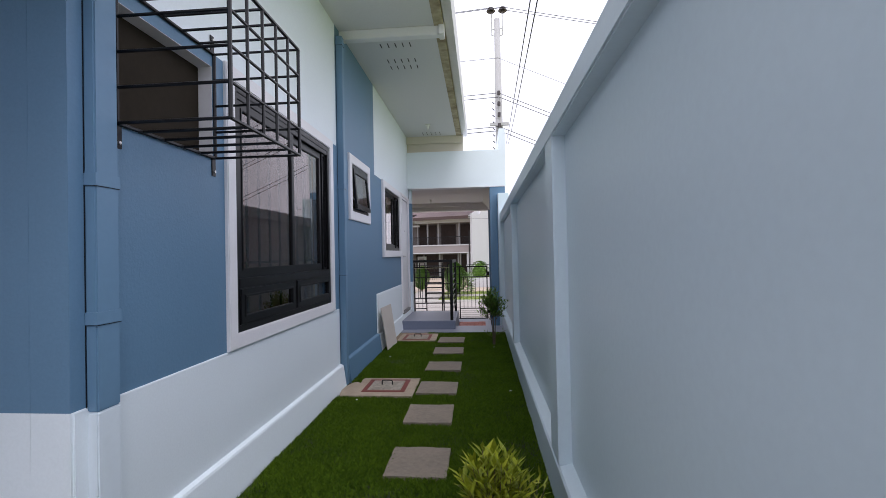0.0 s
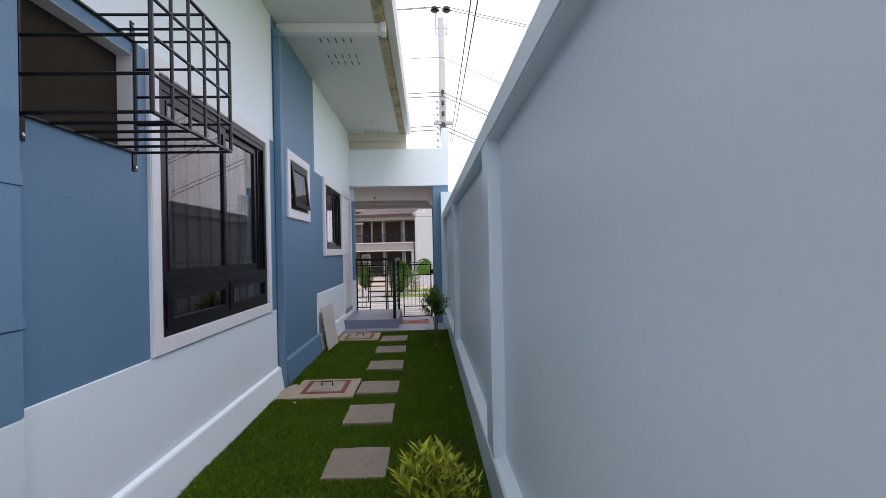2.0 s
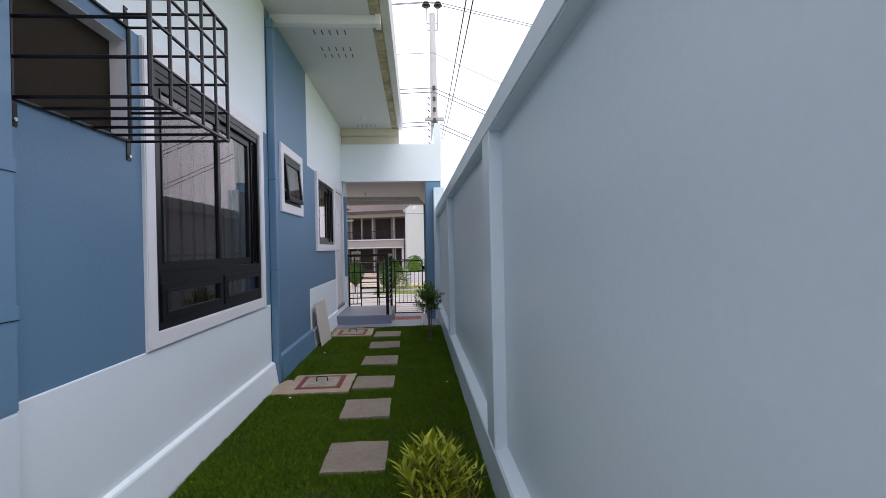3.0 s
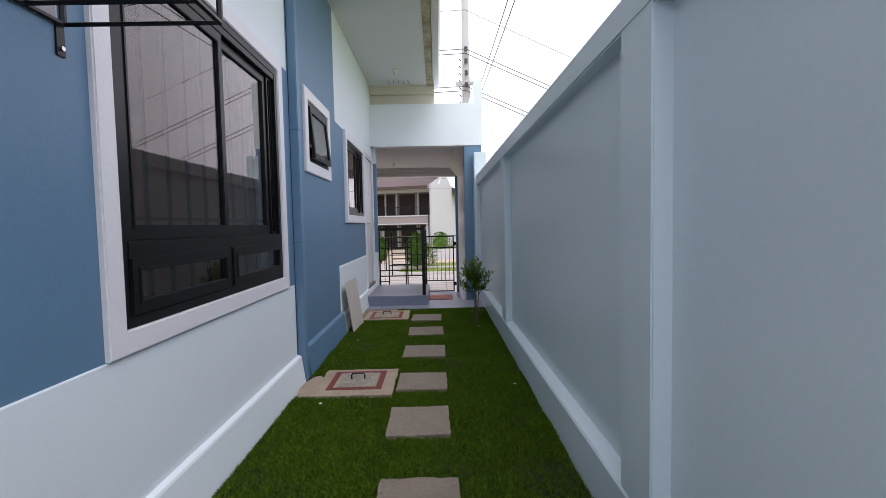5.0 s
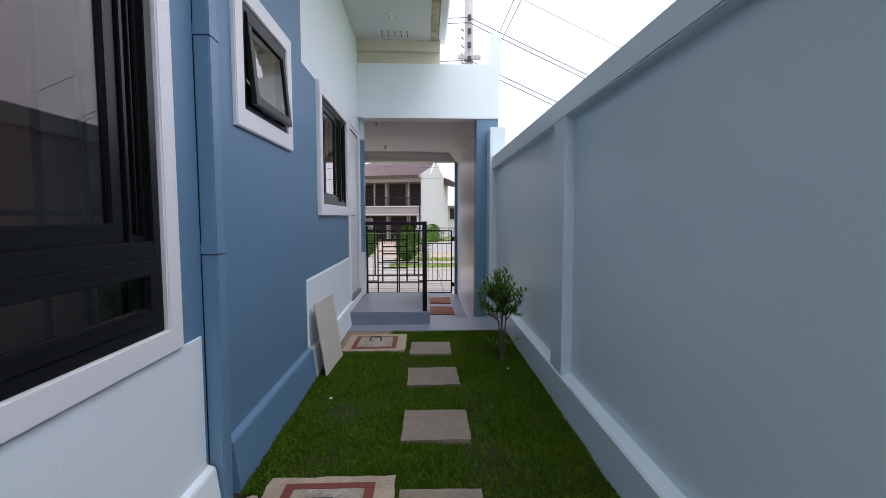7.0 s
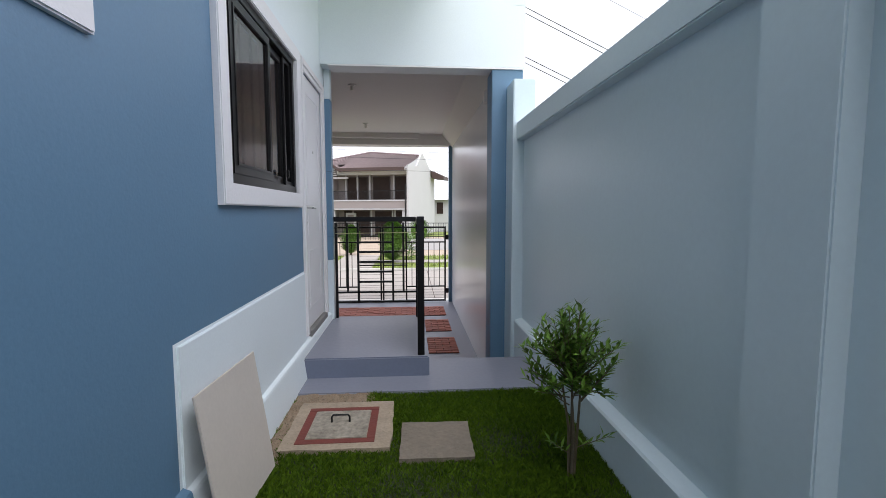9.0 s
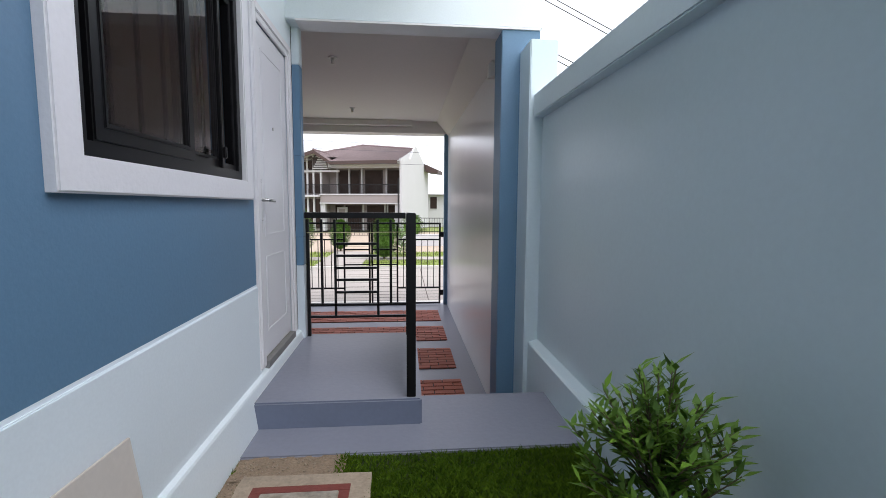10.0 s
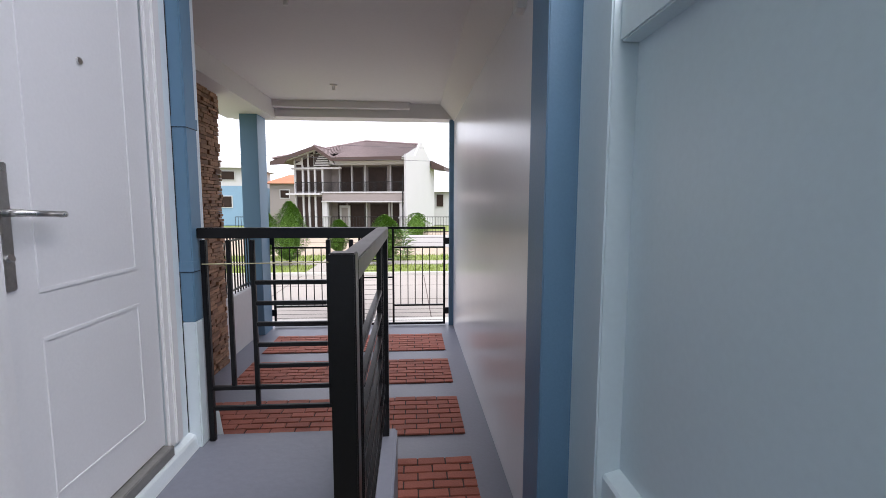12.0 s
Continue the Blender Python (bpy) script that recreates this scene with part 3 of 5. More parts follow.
downspout(1.583, 1.695, 0.048, ((0.2, 0.81, PIPE_PALE), (0.81, 3.9, PIPE_BLUE)), ((1.715, PIPE_BLUE), (1.175, PIPE_BLUE)), "square downspout painted blue over pale blue")
downspout(4.70, 4.78, 0.07, ((0.0, 3.79, PIPE_BLUE),), ((1.215, PIPE_BLUE), (2.15, PIPE_BLUE), (3.72, PIPE_BLUE)), "square blue downspout at the corner of the blue bay")
downspout(9.55, 9.66, 0.065, ((0.16, 0.81, PIPE_PALE), (0.81, 2.50, PIPE_BLUE), (2.50, 3.7, PIPE_PALE)), ((1.09, PIPE_BLUE), (1.78, PIPE_BLUE)), "square downspout beside the door, blue between pale ends")

# eaves
# board and gutter follow the added overhang below y 1.2
structure("eave_board", boxed(-0.47, -0.366, 0.33, 9.398, 3.893, 4.03, 0.003), TIMBER, "weathered timber eave board", "eaves")
gut = prism(bmesh.new(), [(-0.365, 3.93), (-0.355, 3.915), (-0.26, 3.915), (-0.235, 3.99), (-0.235, 4.06), (-0.25, 4.06), (-0.255, 3.995), (-0.27, 3.94), (-0.35, 3.94), (-0.35, 4.05), (-0.365, 4.05)], 0.3, 9.6)
structure("gutter", gut, GUTTER, "pale folded metal gutter along the eaves", "gutter")
structure("eave_bracket", boxed(WX, -0.42, 4.82, 4.92, 3.80, 3.90, 0.006), WHITE, "white beam under the soffit", "beam")
structure("eave_bracket_end", boxed(-0.42, -0.36, 4.79, 4.94, 3.79, 3.98, 0.006), WHITE, "white end block of the soffit beam", "beam")
structure("eave_end_beam", boxed(WX, -0.33, 9.40, 9.476, 3.75, 3.91, 0.006), CREAM, "cream end beam of the eaves", "beam")
structure("eave_end_board", boxed(WX, -0.33, 9.48, 9.56, 3.588, 4.05, 0.004), CREAM, "cream board closing the eaves", "eaves")
for rows in ((5.04, 5.23), (5.66, 5.86), (9.12, 9.24)):
    vent = thing("soffit_vent", (-0.97, rows[0], 3.9), "rows of dark slots in the white soffit", "vent", "soffit vents")
    for y in rows:
        for i in range(5):
            x = -1.15 + 0.088 * i
            part("slot", boxed(x - 0.006, x + 0.006, y - (0.055 if y < 9 else 0.038), y + (0.055 if y < 9 else 0.038), 3.897, 3.9005), BLACK_ALU, vent)


def lamp_holder(x, y, z):
    t = thing("lamp_holder", (x, y, z), "white ceiling lamp holder without a bulb", "lamp holder", "ceiling lamp holders")
    part("rose", rod(bmesh.new(), (x, y, z), (x, y, z - 0.018), 0.052, 20), BULB, t)
    part("socket", rod(bmesh.new(), (x, y, z - 0.018), (x, y, z - 0.085), 0.024, 16, 0.02), BULB, t)


lamp_holder(-1.475, 11.4, 3.15)
lamp_holder(-1.56, 14.3, 3.15)
lamp_holder(-0.98, 8.55, 3.9)

box_at = thing("junction_box", (0.35, 10.5, 2.78), "small white junction box on the carport wall", "junction box")
part("box_body", boxed(0.30, 0.371, 10.44, 10.56, 2.71, 2.85, 0.006), BULB, box_at)
part("conduit", rod(bmesh.new(), (0.345, 10.5, 2.85), (0.345, 10.5, 2.95), 0.011, 10), BULB, box_at)

# boarded air-conditioner opening and its cage
y0, y1, z0, z1 = AC_HOLE
structure("opening_board", boxed(WX - 0.10, WX - 0.08, y0, y1, z0, z1), BOARD, "dark brown board closing the air-conditioner opening", "panel")
structure("opening_lining", ring(y0 - 0.001, y1 + 0.001, z0 - 0.001, z1 + 0.001, 0.004, WX - 0.08, WX + 0.001, 0.001), SOFFIT, "off-white lining of the air-conditioner opening", "trim")
cage = thing("window_cage", (WX, 2.17, 1.96), "black welded steel cage round the air-conditioner opening", "cage")
CY0, CY1, CZ0, CZ1, CX0, CX1 = 1.735, 2.44, 1.972, 2.575, WX + 0.008, -1.03


def bar(a, b, r=0.0075):
    part("bar", rod(bmesh.new(), a, b, r, 6), BLACK_IRON, cage)


for x in (CX0, CX1):
    for z in (CZ0, CZ1):
        bar((x, CY0, z), (x, CY1, z), 0.0095)
    for y in (CY0, CY1):
        bar((x, y, CZ0), (x, y, CZ1), 0.0095)
for i in range(6):
    y = CY0 + (CY1 - CY0) * i / 5
    bar((CX0, y, CZ0), (CX1, y, CZ0)), bar((CX0, y, CZ1), (CX1, y, CZ1))
    if 0 < i < 5:
        bar((CX1, y, CZ0), (CX1, y, CZ1))
for j in range(1, 4):
    z = CZ0 + (CZ1 - CZ0) * j / 4
    bar((CX1, CY0, z), (CX1, CY1, z))
    for y in (CY0, CY1):
        bar((CX0, y, z), (CX1, y, z))
for y in (CY0 + 0.012, CY1 - 0.012):
    for z, s in ((CZ0, -1), (CZ1, 1)):
        tab = boxed(WX, WX + 0.006, y - 0.018, y + 0.018, min(z, z + s * 0.105), max(z, z + s * 0.105), 0.002)
        lug = part("bracket", tab, BLACK_IRON, cage)
        part("bolt", rod(bmesh.new(), (WX + 0.004, y, z + s * 0.08), (WX + 0.014, y, z + s * 0.08), 0.008, 6), CHROME, lug)

# ---- porch railing ----
rail = thing("porch_railing", (-0.57, 8.29, 0.16), "black square-tube steel railing round the raised porch", "railing")


def tube(name, a, b, w, h=None):
    """A square tube between two points along x, y or z."""
    h = h or w
    lo, hi = [min(p, q) for p, q in zip(a, b)], [max(p, q) for p, q in zip(a, b)]
    along = max(range(3), key=lambda i: hi[i] - lo[i])
    for i in range(3):
        if i != along:
            s = h if i == 2 else w
            lo[i], hi[i] = lo[i] - s / 2, hi[i] + s / 2
    part(name, boxed(lo[0], hi[0], lo[1], hi[1], lo[2], hi[2], 0.003), BLACK_IRON, rail)


PX, PY0, PY1, WEST, TOP = -0.565, 8.29, 9.62, -1.452, 1.272
tube("post", (PX, PY0, 0.16), (PX, PY0, 1.29), 0.056)
tube("post", (PX, PY1, 0.16), (PX, PY1, 1.222), 0.05)
tube("post", (WEST, PY1, 0.16), (WEST, PY1, 1.21), 0.028)
tube("top_rail", (PX, PY0 + 0.03, TOP - 0.026), (PX, PY1 + 0.028, TOP - 0.026), 0.056, 0.052)
tube("top_rail", (WEST - 0.02, PY1, TOP - 0.027), (PX - 0.029, PY1, TOP - 0.027), 0.056, 0.052)


def infill(point, n0, n1):
    """Bars between n0 and n1 along one side; point(s, z) gives the place."""
    for z in (0.335, 0.443):
        tube("cross_bar", point(n0, z), point(n1, z), 0.022)
    ends = ((n0 + 0.105, 0.443), (n0 + 0.222, 0.335), (n1 - 0.25, 0.335), (n1 - 0.135, 0.443))
    for s, z in ends:
        tube("upright", point(s, z + 0.011), point(s, 1.21), 0.022)
    for z in (0.557, 0.669, 0.777, 0.886, 0.993):
        tube("rung", point(ends[1][0] + 0.011, z), point(ends[2][0] - 0.011, z), 0.022)


infill(lambda s, z: (s, PY1, z), WEST + 0.014, PX - 0.025)
infill(lambda s, z: (PX, s, z), PY0 + 0.028, PY1 - 0.025)
cord = rod(bmesh.new(), (WEST, PY1 - 0.03, 1.092), (PX, PY1 - 0.03, 1.10), 0.003, 5)
tagged(part("cord", cord, YELLOW_CORD), "thin pale cord tied across the porch railing", "cord")

# ---- garden ----
STONES = ((-0.456, 2.955, 0.40, 0.42), (-0.485, 3.855, 0.40, 0.43), (-0.485, 4.61, 0.405, 0.41), (-0.492, 5.505, 0.42, 0.42), (-0.496, 6.39, 0.425, 0.41),
          (-0.505, 7.195, 0.41, 0.41))
rng = random.Random(5)
for k, (sx, y, sw, sd) in enumerate(STONES):
    bm = bmesh.new()
    bmesh.ops.create_grid(bm, x_segments=9, y_segments=9, size=0.5)
    for v in bm.verts:
        v.co.x *= sw
        v.co.y *= sd
    edge = [v for v in bm.verts if v.is_boundary]
    for v in edge:
        v.co.x += rng.uniform(-0.004, 0.004)
        v.co.y += rng.uniform(-0.004, 0.004)
    for v in bm.verts:
        v.co.z = 0.004 * noise.noise(Vector((v.co.x * 7, v.co.y * 7, k)))
    ext = bmesh.ops.extrude_face_region(bm, geom=bm.faces[:])
    for v in ext["geom"]:
        if isinstance(v, bmesh.types.BMVert):
            v.co.z -= 0.06
    bmesh.ops.recalc_face_normals(bm, faces=bm.faces[:])
    ob = part("stepping_stone", bm, PAVER)
    ob.matrix_basis = pose(sx, y, 0.013, rng.uniform(-0.5, 0.5), rng.uniform(-0.5, 0.5), rng.uniform(-1.5, 1.5))
    tagged(ob, "square grey concrete stepping stone set in the lawn", "stepping stone", "stepping stones across the lawn")


def manhole(x0, x1, y0, y1, cx0, cx1, cy0, cy1, label):
    t = thing("manhole_cover", ((x0 + x1) / 2, (y0 + y1) / 2, 0), label, "manhole cover", "concrete covers in the lawn")
    bm = bmesh.new()
    r = random.Random(int(y0 * 10))
    pts, n = [], 9
    for a, b in (((x0, y0), (x1, y0)), ((x1, y0), (x1, y1)), ((x1, y1), (x0, y1)), ((x0, y1), (x0, y0))):
        for i in range(n):
            u = i / n
            pts.append((a[0] + (b[0] - a[0]) * u + r.uniform(-0.006, 0.006), a[1] + (b[1] - a[1]) * u + r.uniform(-0.006, 0.006)))
    top = [bm.verts.new((x, y, 0.012)) for x, y in pts]
    low_ring = [bm.verts.new((x, y, -0.08)) for x, y in pts]
    bm.faces.new(top)
    for i in range(len(pts)):
        j = (i + 1) % len(pts)
        bm.faces.new((top[i], low_ring[i], low_ring[j], top[j]))
    bmesh.ops.recalc_face_normals(bm, faces=bm.faces[:])
    part("surround", bm, CONCRETE, t)
    w = 0.048
    band = bmesh.new()
    for a, b, c, d in ((cx0, cx1, cy0, cy0 + w), (cx0, cx1, cy1 - w, cy1), (cx0, cx0 + w, cy0 + w, cy1 - w), (cx1 - w, cx1, cy0 + w, cy1 - w)):
        box(band, a, b, c, d, 0.0, 0.016, 0.0015)
    part("red_band", band, RED_BAND, t, "worn red painted border")
    lid = part("lid", boxed(cx0 + w + 0.003, cx1 - w - 0.003, cy0 + w + 0.003, cy1 - w - 0.003, 0.0, 0.018, 0.003), LID, t)
    mx, my = (cx0 + cx1) / 2, (cy0 + cy1) / 2 + 0.02
    curve = bpy.data.curves.new("handle", "CURVE")
    curve.dimensions, curve.bevel_depth, curve.bevel_resolution = "3D", 0.0065, 2
    sp = curve.splines.new("POLY")
    loop = [(-0.055, 0, 0.0), (-0.055, 0, 0.035), (-0.045, 0.0, 0.048), (0.045, 0, 0.048), (0.055, 0, 0.035), (0.055, 0, 0.0)]
    sp.points.add(len(loop) - 1)
    for p, c in zip(sp.points, loop):
        p.co = (*c, 1)
    tmp = new("handle", curve)
    me = bpy.data.meshes.new_from_object(tmp.evaluated_get(bpy.context.evaluated_depsgraph_get()))
    bpy.data.objects.remove(tmp)
    me.materials.clear()
    me.materials.append(BLACK_IRON)
    h = new("handle", me)
    h.parent, h.location = lid, Vector((mx, my, 0.016)) - base_of(lid)
    h["label"] = "rusty black steel bar handle"


manhole(-1.345, -0.713, 4.32, 4.94, -1.254, -0.81, 4.44, 4.882, "concrete inspection cover with a red painted border")
manhole(-1.39, -0.765, 7.12, 7.738, -1.315, -0.862, 7.184, 7.646, "concrete inspection cover with a red border beside the porch slab")
spill = bmesh.new()
rim = []
for i in range(26):
    a = i / 26 * 2 * math.pi
    q = 1 + 0.10 * noise.noise(Vector((math.cos(a) * 1.7, math.sin(a) * 1.7, 2.0))) + 0.04 * math.sin(5 * a)
    rim.append((-1.385 + 0.095 * q * math.cos(a), 4.56 + 0.235 * q * math.sin(a)))
top, foot = [spill.verts.new((x, y, 0.006 + 0.003 * math.sin(i))) for i, (x, y) in enumerate(rim)], [spill.verts.new((x, y, -0.05)) for x, y in rim]
spill.faces.new(top)
for i in range(26):
    spill.faces.new((top[i], foot[i], foot[(i + 1) % 26], top[(i + 1) % 26]))
bmesh.ops.recalc_face_normals(spill, faces=spill.faces[:])
structure("concrete_spill", spill, CONCRETE, "rough concrete spilled between the cover and the downspout", "ground")
grv = bmesh.new()
bmesh.ops.create_grid(grv, x_segments=6, y_segments=20, size=0.5)
for v in grv.verts:
    v.co = Vector((-1.415 + v.co.x * 0.14, 7.45 + v.co.y * 0.95, -0.012 + 0.008 * noise.noise(v.co * 19)))
beside = bmesh.ops.create_grid(grv, x_segments=14, y_segments=6, size=0.5)
for v in beside["verts"]:
    v.co = Vector((-1.19 + v.co.x * 0.56, 7.835 + v.co.y * 0.21, -0.008 + 0.008 * noise.noise(v.co * 19)))
structure("gravel_strip", grv, GRAVEL_SOIL, "bare gravelly soil beside the plinth", "ground")
bm = bmesh.new()
for i in range(260):
    strip = i % 2
    x = rng.uniform(-1.47, -1.36) if strip else rng.uniform(-1.45, -0.95)
    y = rng.uniform(6.98, 7.92) if strip else rng.uniform(7.73, 7.92)
    s = rng.uniform(0.003, 0.009)
    bmesh.ops.create_icosphere(bm, subdivisions=1, radius=s, matrix=Matrix.LocRotScale((x, y, -0.006), Euler((i, i * 2, 0)), (1, rng.uniform(0.6, 1), 0.6)))
tagged(part("gravel", bm, material("grey_brown_gravel", (0.30, 0.235, 0.17), 0.9, island=0.5, grain=60, stain=9, bump=0.3)), "loose brown gravel beside the plinth", "gravel", "", "stuff")

# spare tile leaning on the wall
tile = bmesh.new()
box(tile, -0.005, 0.005, -0.285, 0.285, 0.0, 0.62, 0.002)
leaning = part("floor_tile", tile, TILE_BOARD)
leaning.matrix_basis = pose(-1.378, 6.705, 0.006, 0, -8.4, -3.0)
tagged(leaning, "beige ceramic floor tile leaning against the plinth", "tile")


def leaf_shape(bm, at, way, length, width, side, droop=0.25):
    """A folded lance-shaped leaf of six triangles."""
    way = way.normalized()
    across = way.cross(side)
    if across.length < 1e-3:
        across = Vector((1, 0, 0))
    across.normalize()
    up = across.cross(way)
    p = [at, at + way * length * 0.45 + across * width / 2 - up * length * droop * 0.15, at + way * length * 0.45 - up * length * droop * 0.25,
         at + way * length * 0.45 - across * width / 2 - up * length * droop * 0.15, at + way * length - up * length * droop]
    v = [bm.verts.new(q) for q in p]
    bm.faces.new((v[0], v[2], v[1])), bm.faces.new((v[0], v[3], v[2]))
    bm.faces.new((v[1], v[2], v[4])), bm.faces.new((v[2], v[3], v[4]))


def spray(bm, stems, base, tip, count, length, width, r, spread=0.9):
    """A twig with narrow leaves set round it."""
    base, tip = Vector(base), Vector(tip)
    rod(stems, base, tip, 0.0035, 5, 0.0015)
    d = (tip - base)
    for i in range(count):
        u = 0.25 + 0.75 * i / max(1, count - 1)
        a = i * 2.4 + r.uniform(-0.4, 0.4)
        out = Vector((math.cos(a), math.sin(a), r.uniform(0.15, 0.9)))
        way = out * spread + d.normalized() * (0.35 + u * 0.7)
        leaf_shape(bm, base + d * u, way, length * r.uniform(0.65, 1.15), width * r.uniform(0.8, 1.2), Vector((0, 0, 1)), r.uniform(0.05, 0.4))


# dark shrub in the corner of the lawn
SX, SY = 0.165, 6.82
shrub = thing("shrub", (SX, SY, 0), "young shrub with narrow dark green leaves at the lawn edge", "shrub")
r = random.Random(11)
leaves, stems = bmesh.new(), bmesh.new()
heads = []
for dx, dy, z in ((-0.055, 0.01, 0.47), (0.0, 0.02, 0.56), (0.035, -0.01, 0.50), (-0.02, -0.03, 0.44)):
    foot, mid = Vector((SX + dx * 0.25, SY + dy * 0.3, -0.02)), Vector((SX + dx * 0.3 + r.uniform(-0.012, 0.012), SY + dy, 0.24))
    rod(stems, foot, mid, 0.0085, 7, 0.007), rod(stems, mid, (SX + dx, SY + dy, z), 0.007, 7, 0.005)
    heads.append(Vector((SX + dx, SY + dy, z)))
for i in range(96):
    a, e = i * 2.39996, r.uniform(-0.85, 1.0)
    rad = math.sqrt(max(0.05, 1 - max(0, e) ** 1.5)) * (1 if e > -0.3 else 0.8)
    q = r.uniform(0.25, 1.05)
    tip = Vector((SX - 0.025 + 0.245 * rad * q * math.cos(a), SY + 0.225 * rad * q * math.sin(a), 0.63 + 0.24 * e))
    head = min(heads, key=lambda h: (h - tip).length) - Vector((0, 0, 0.12 * r.random()))
    base = head.lerp(tip, 0.25)
    rod(stems, head, base, 0.0035, 5, 0.0025)
    spray(leaves, stems, base, tip, 14, 0.066, 0.0195, r, 1.15)
for base, tip in (((SX, SY, 0.13), (SX + 0.16, SY - 0.06, 0.22)), ((SX - 0.02, SY, 0.36), (SX - 0.24, SY + 0.02, 0.50)), ((SX - 0.02, SY, 0.40), (SX - 0.20, SY - 0.03, 0.45)),
                  ((SX - 0.01, SY, 0.10), (SX - 0.13, SY - 0.05, 0.20)), ((SX + 0.01, SY, 0.42), (SX + 0.20, SY + 0.02, 0.56))):
    spray(leaves, stems, base, tip, 12, 0.062, 0.015, r)
part("trunk", stems, STEM, shrub)
part("foliage", leaves, OLEANDER, shrub, "narrow dark green leaves")

# yellow-green plant by the boundary wall
plant = thing("yellow_plant", (0.04, 2.2, 0), "low bushy plant with yellow-green narrow leaves", "plant")
leaves, stems = bmesh.new(), bmesh.new()
for i in range(46):
    a = i * 2.39996
    q = math.sqrt((i + 0.5) / 46)
    tip = Vector((0.025 + 0.175 * q * math.cos(a), 2.20 + 0.17 * q * math.sin(a), 0.385 - 0.17 * q * q + r.uniform(-0.05, 0.06)))
    base = Vector((0.03 + 0.05 * q * math.cos(a), 2.20 + 0.05 * q * math.sin(a), 0.0))
    spray(leaves, stems, base.lerp(tip, 0.3), tip, 11, 0.105, 0.024, r, 0.62)
    rod(stems, base, base.lerp(tip, 0.3), 0.004, 5)
for i in range(9):
    a = i * 0.7
    spray(leaves, stems, (0.16, 2.2, 0.0), (0.20 + 0.08 * math.cos(a), 2.22 + 0.1 * math.sin(a), 0.24 + 0.05 * math.sin(i * 3)), 8, 0.075, 0.016, r, 0.6)
part("stalk", stems, STEM, plant)
part("foliage", leaves, YELLOW_LEAF, plant, "yellow-green narrow leaves")

# white fallen blossoms on the grass
for x, y in ((0.155, 6.45), (-1.24, 5.87), (-1.2, 4.1), (0.25, 4.4)):
    bm = bmesh.new()
    for i in range(5):
        a = i * 1.257
        leaf_shape(bm, Vector((x, y, 0.045)), Vector((math.cos(a), math.sin(a), 0.2)), 0.015, 0.010, Vector((0, 0, 1)))
    tagged(part("blossom", bm, WHITE), "small white fallen blossom on the grass", "blossom", "fallen blossoms")


# ---- lawn ----
def lawn(x0, x1, y0, y1, count, seed):
    g = np.random.default_rng(seed)
    x, y = g.uniform(x0, x1, count), g.uniform(y0, y1, count)
    keep = np.ones(count, bool)
    for sx, sy, sw, sd in STONES:
        keep &= ~((abs(x - sx) < sw / 2 - 0.004) & (abs(y - sy) < sd / 2 - 0.004))
    for a, b, c, d in ((-1.345, -0.713, 4.32, 4.94), (-1.39, -0.765, 7.12, 7.738), (-1.48, -1.38, 6.98, 7.95), (-1.48, -0.95, 7.70, 7.95), (-1.50, -1.30, 4.35, 4.85)):
        keep &= ~((x > a + 0.012) & (x < b - 0.012) & (y > c + 0.012) & (y < d - 0.012))
    patch = np.array([noise.noise(Vector((p * 2.3, q * 2.3, 4.0))) for p, q in zip(x, y)])
    keep &= g.uniform(-0.75, 0.6, count) < patch + 0.55
    x, y, patch = x[keep], y[keep], patch[keep]
    n = len(x)
    h = g.uniform(0.014, 0.036, n) * (1 + 0.5 * patch)
    a, lean_a = g.uniform(0, 2 * np.pi, n), g.uniform(0, 2 * np.pi, n)
    w, lean_d = g.uniform(0.0012, 0.0029, n), h * g.uniform(0.1, 1.0, n)
    z = np.full(n, -0.022)
    tipx, tipy = x + lean_d * np.cos(lean_a), y + lean_d * np.sin(lean_a)
    verts = np.empty((n, 4, 3))
    verts[:, 0] = np.stack((x - w * np.cos(a), y - w * np.sin(a), z), 1)
    verts[:, 1] = np.stack((x + w * np.cos(a), y + w * np.sin(a), z), 1)
    verts[:, 2] = np.stack((x + 0.35 * (tipx - x) + w * np.cos(a), y + 0.35 * (tipy - y) + w * np.sin(a), z + h * 0.65), 1)
    verts[:, 3] = np.stack((tipx, tipy, z + h), 1)
    faces = np.arange(n)[:, None] * 4 + np.array([[0, 1, 2, 0, 2, 3]])
    me = bpy.data.meshes.new("grass")
    me.vertices.add(n * 4)
    me.vertices.foreach_set("co", verts.ravel())
    me.loops.add(n * 6)
    me.loops.foreach_set("vertex_index", faces.ravel())
    me.polygons.add(n * 2)
    me.polygons.foreach_set("loop_start", np.arange(n * 2) * 3)
    me.update(calc_edges=True)
    me.materials.append(GRASS)
    tagged(new("grass", me), "short dense green lawn grass", "grass", "", "stuff")


lawn(-1.472, 0.392, 1.2, 4.6, 200000, 1)
lawn(-1.472, 0.392, 4.6, 7.925, 170000, 2)

# ---- carport gate and front fence ----
gate = thing("entrance_gate", (-1.35, 15.6, -0.9), "black steel double gate with upright bars, closed", "gate")


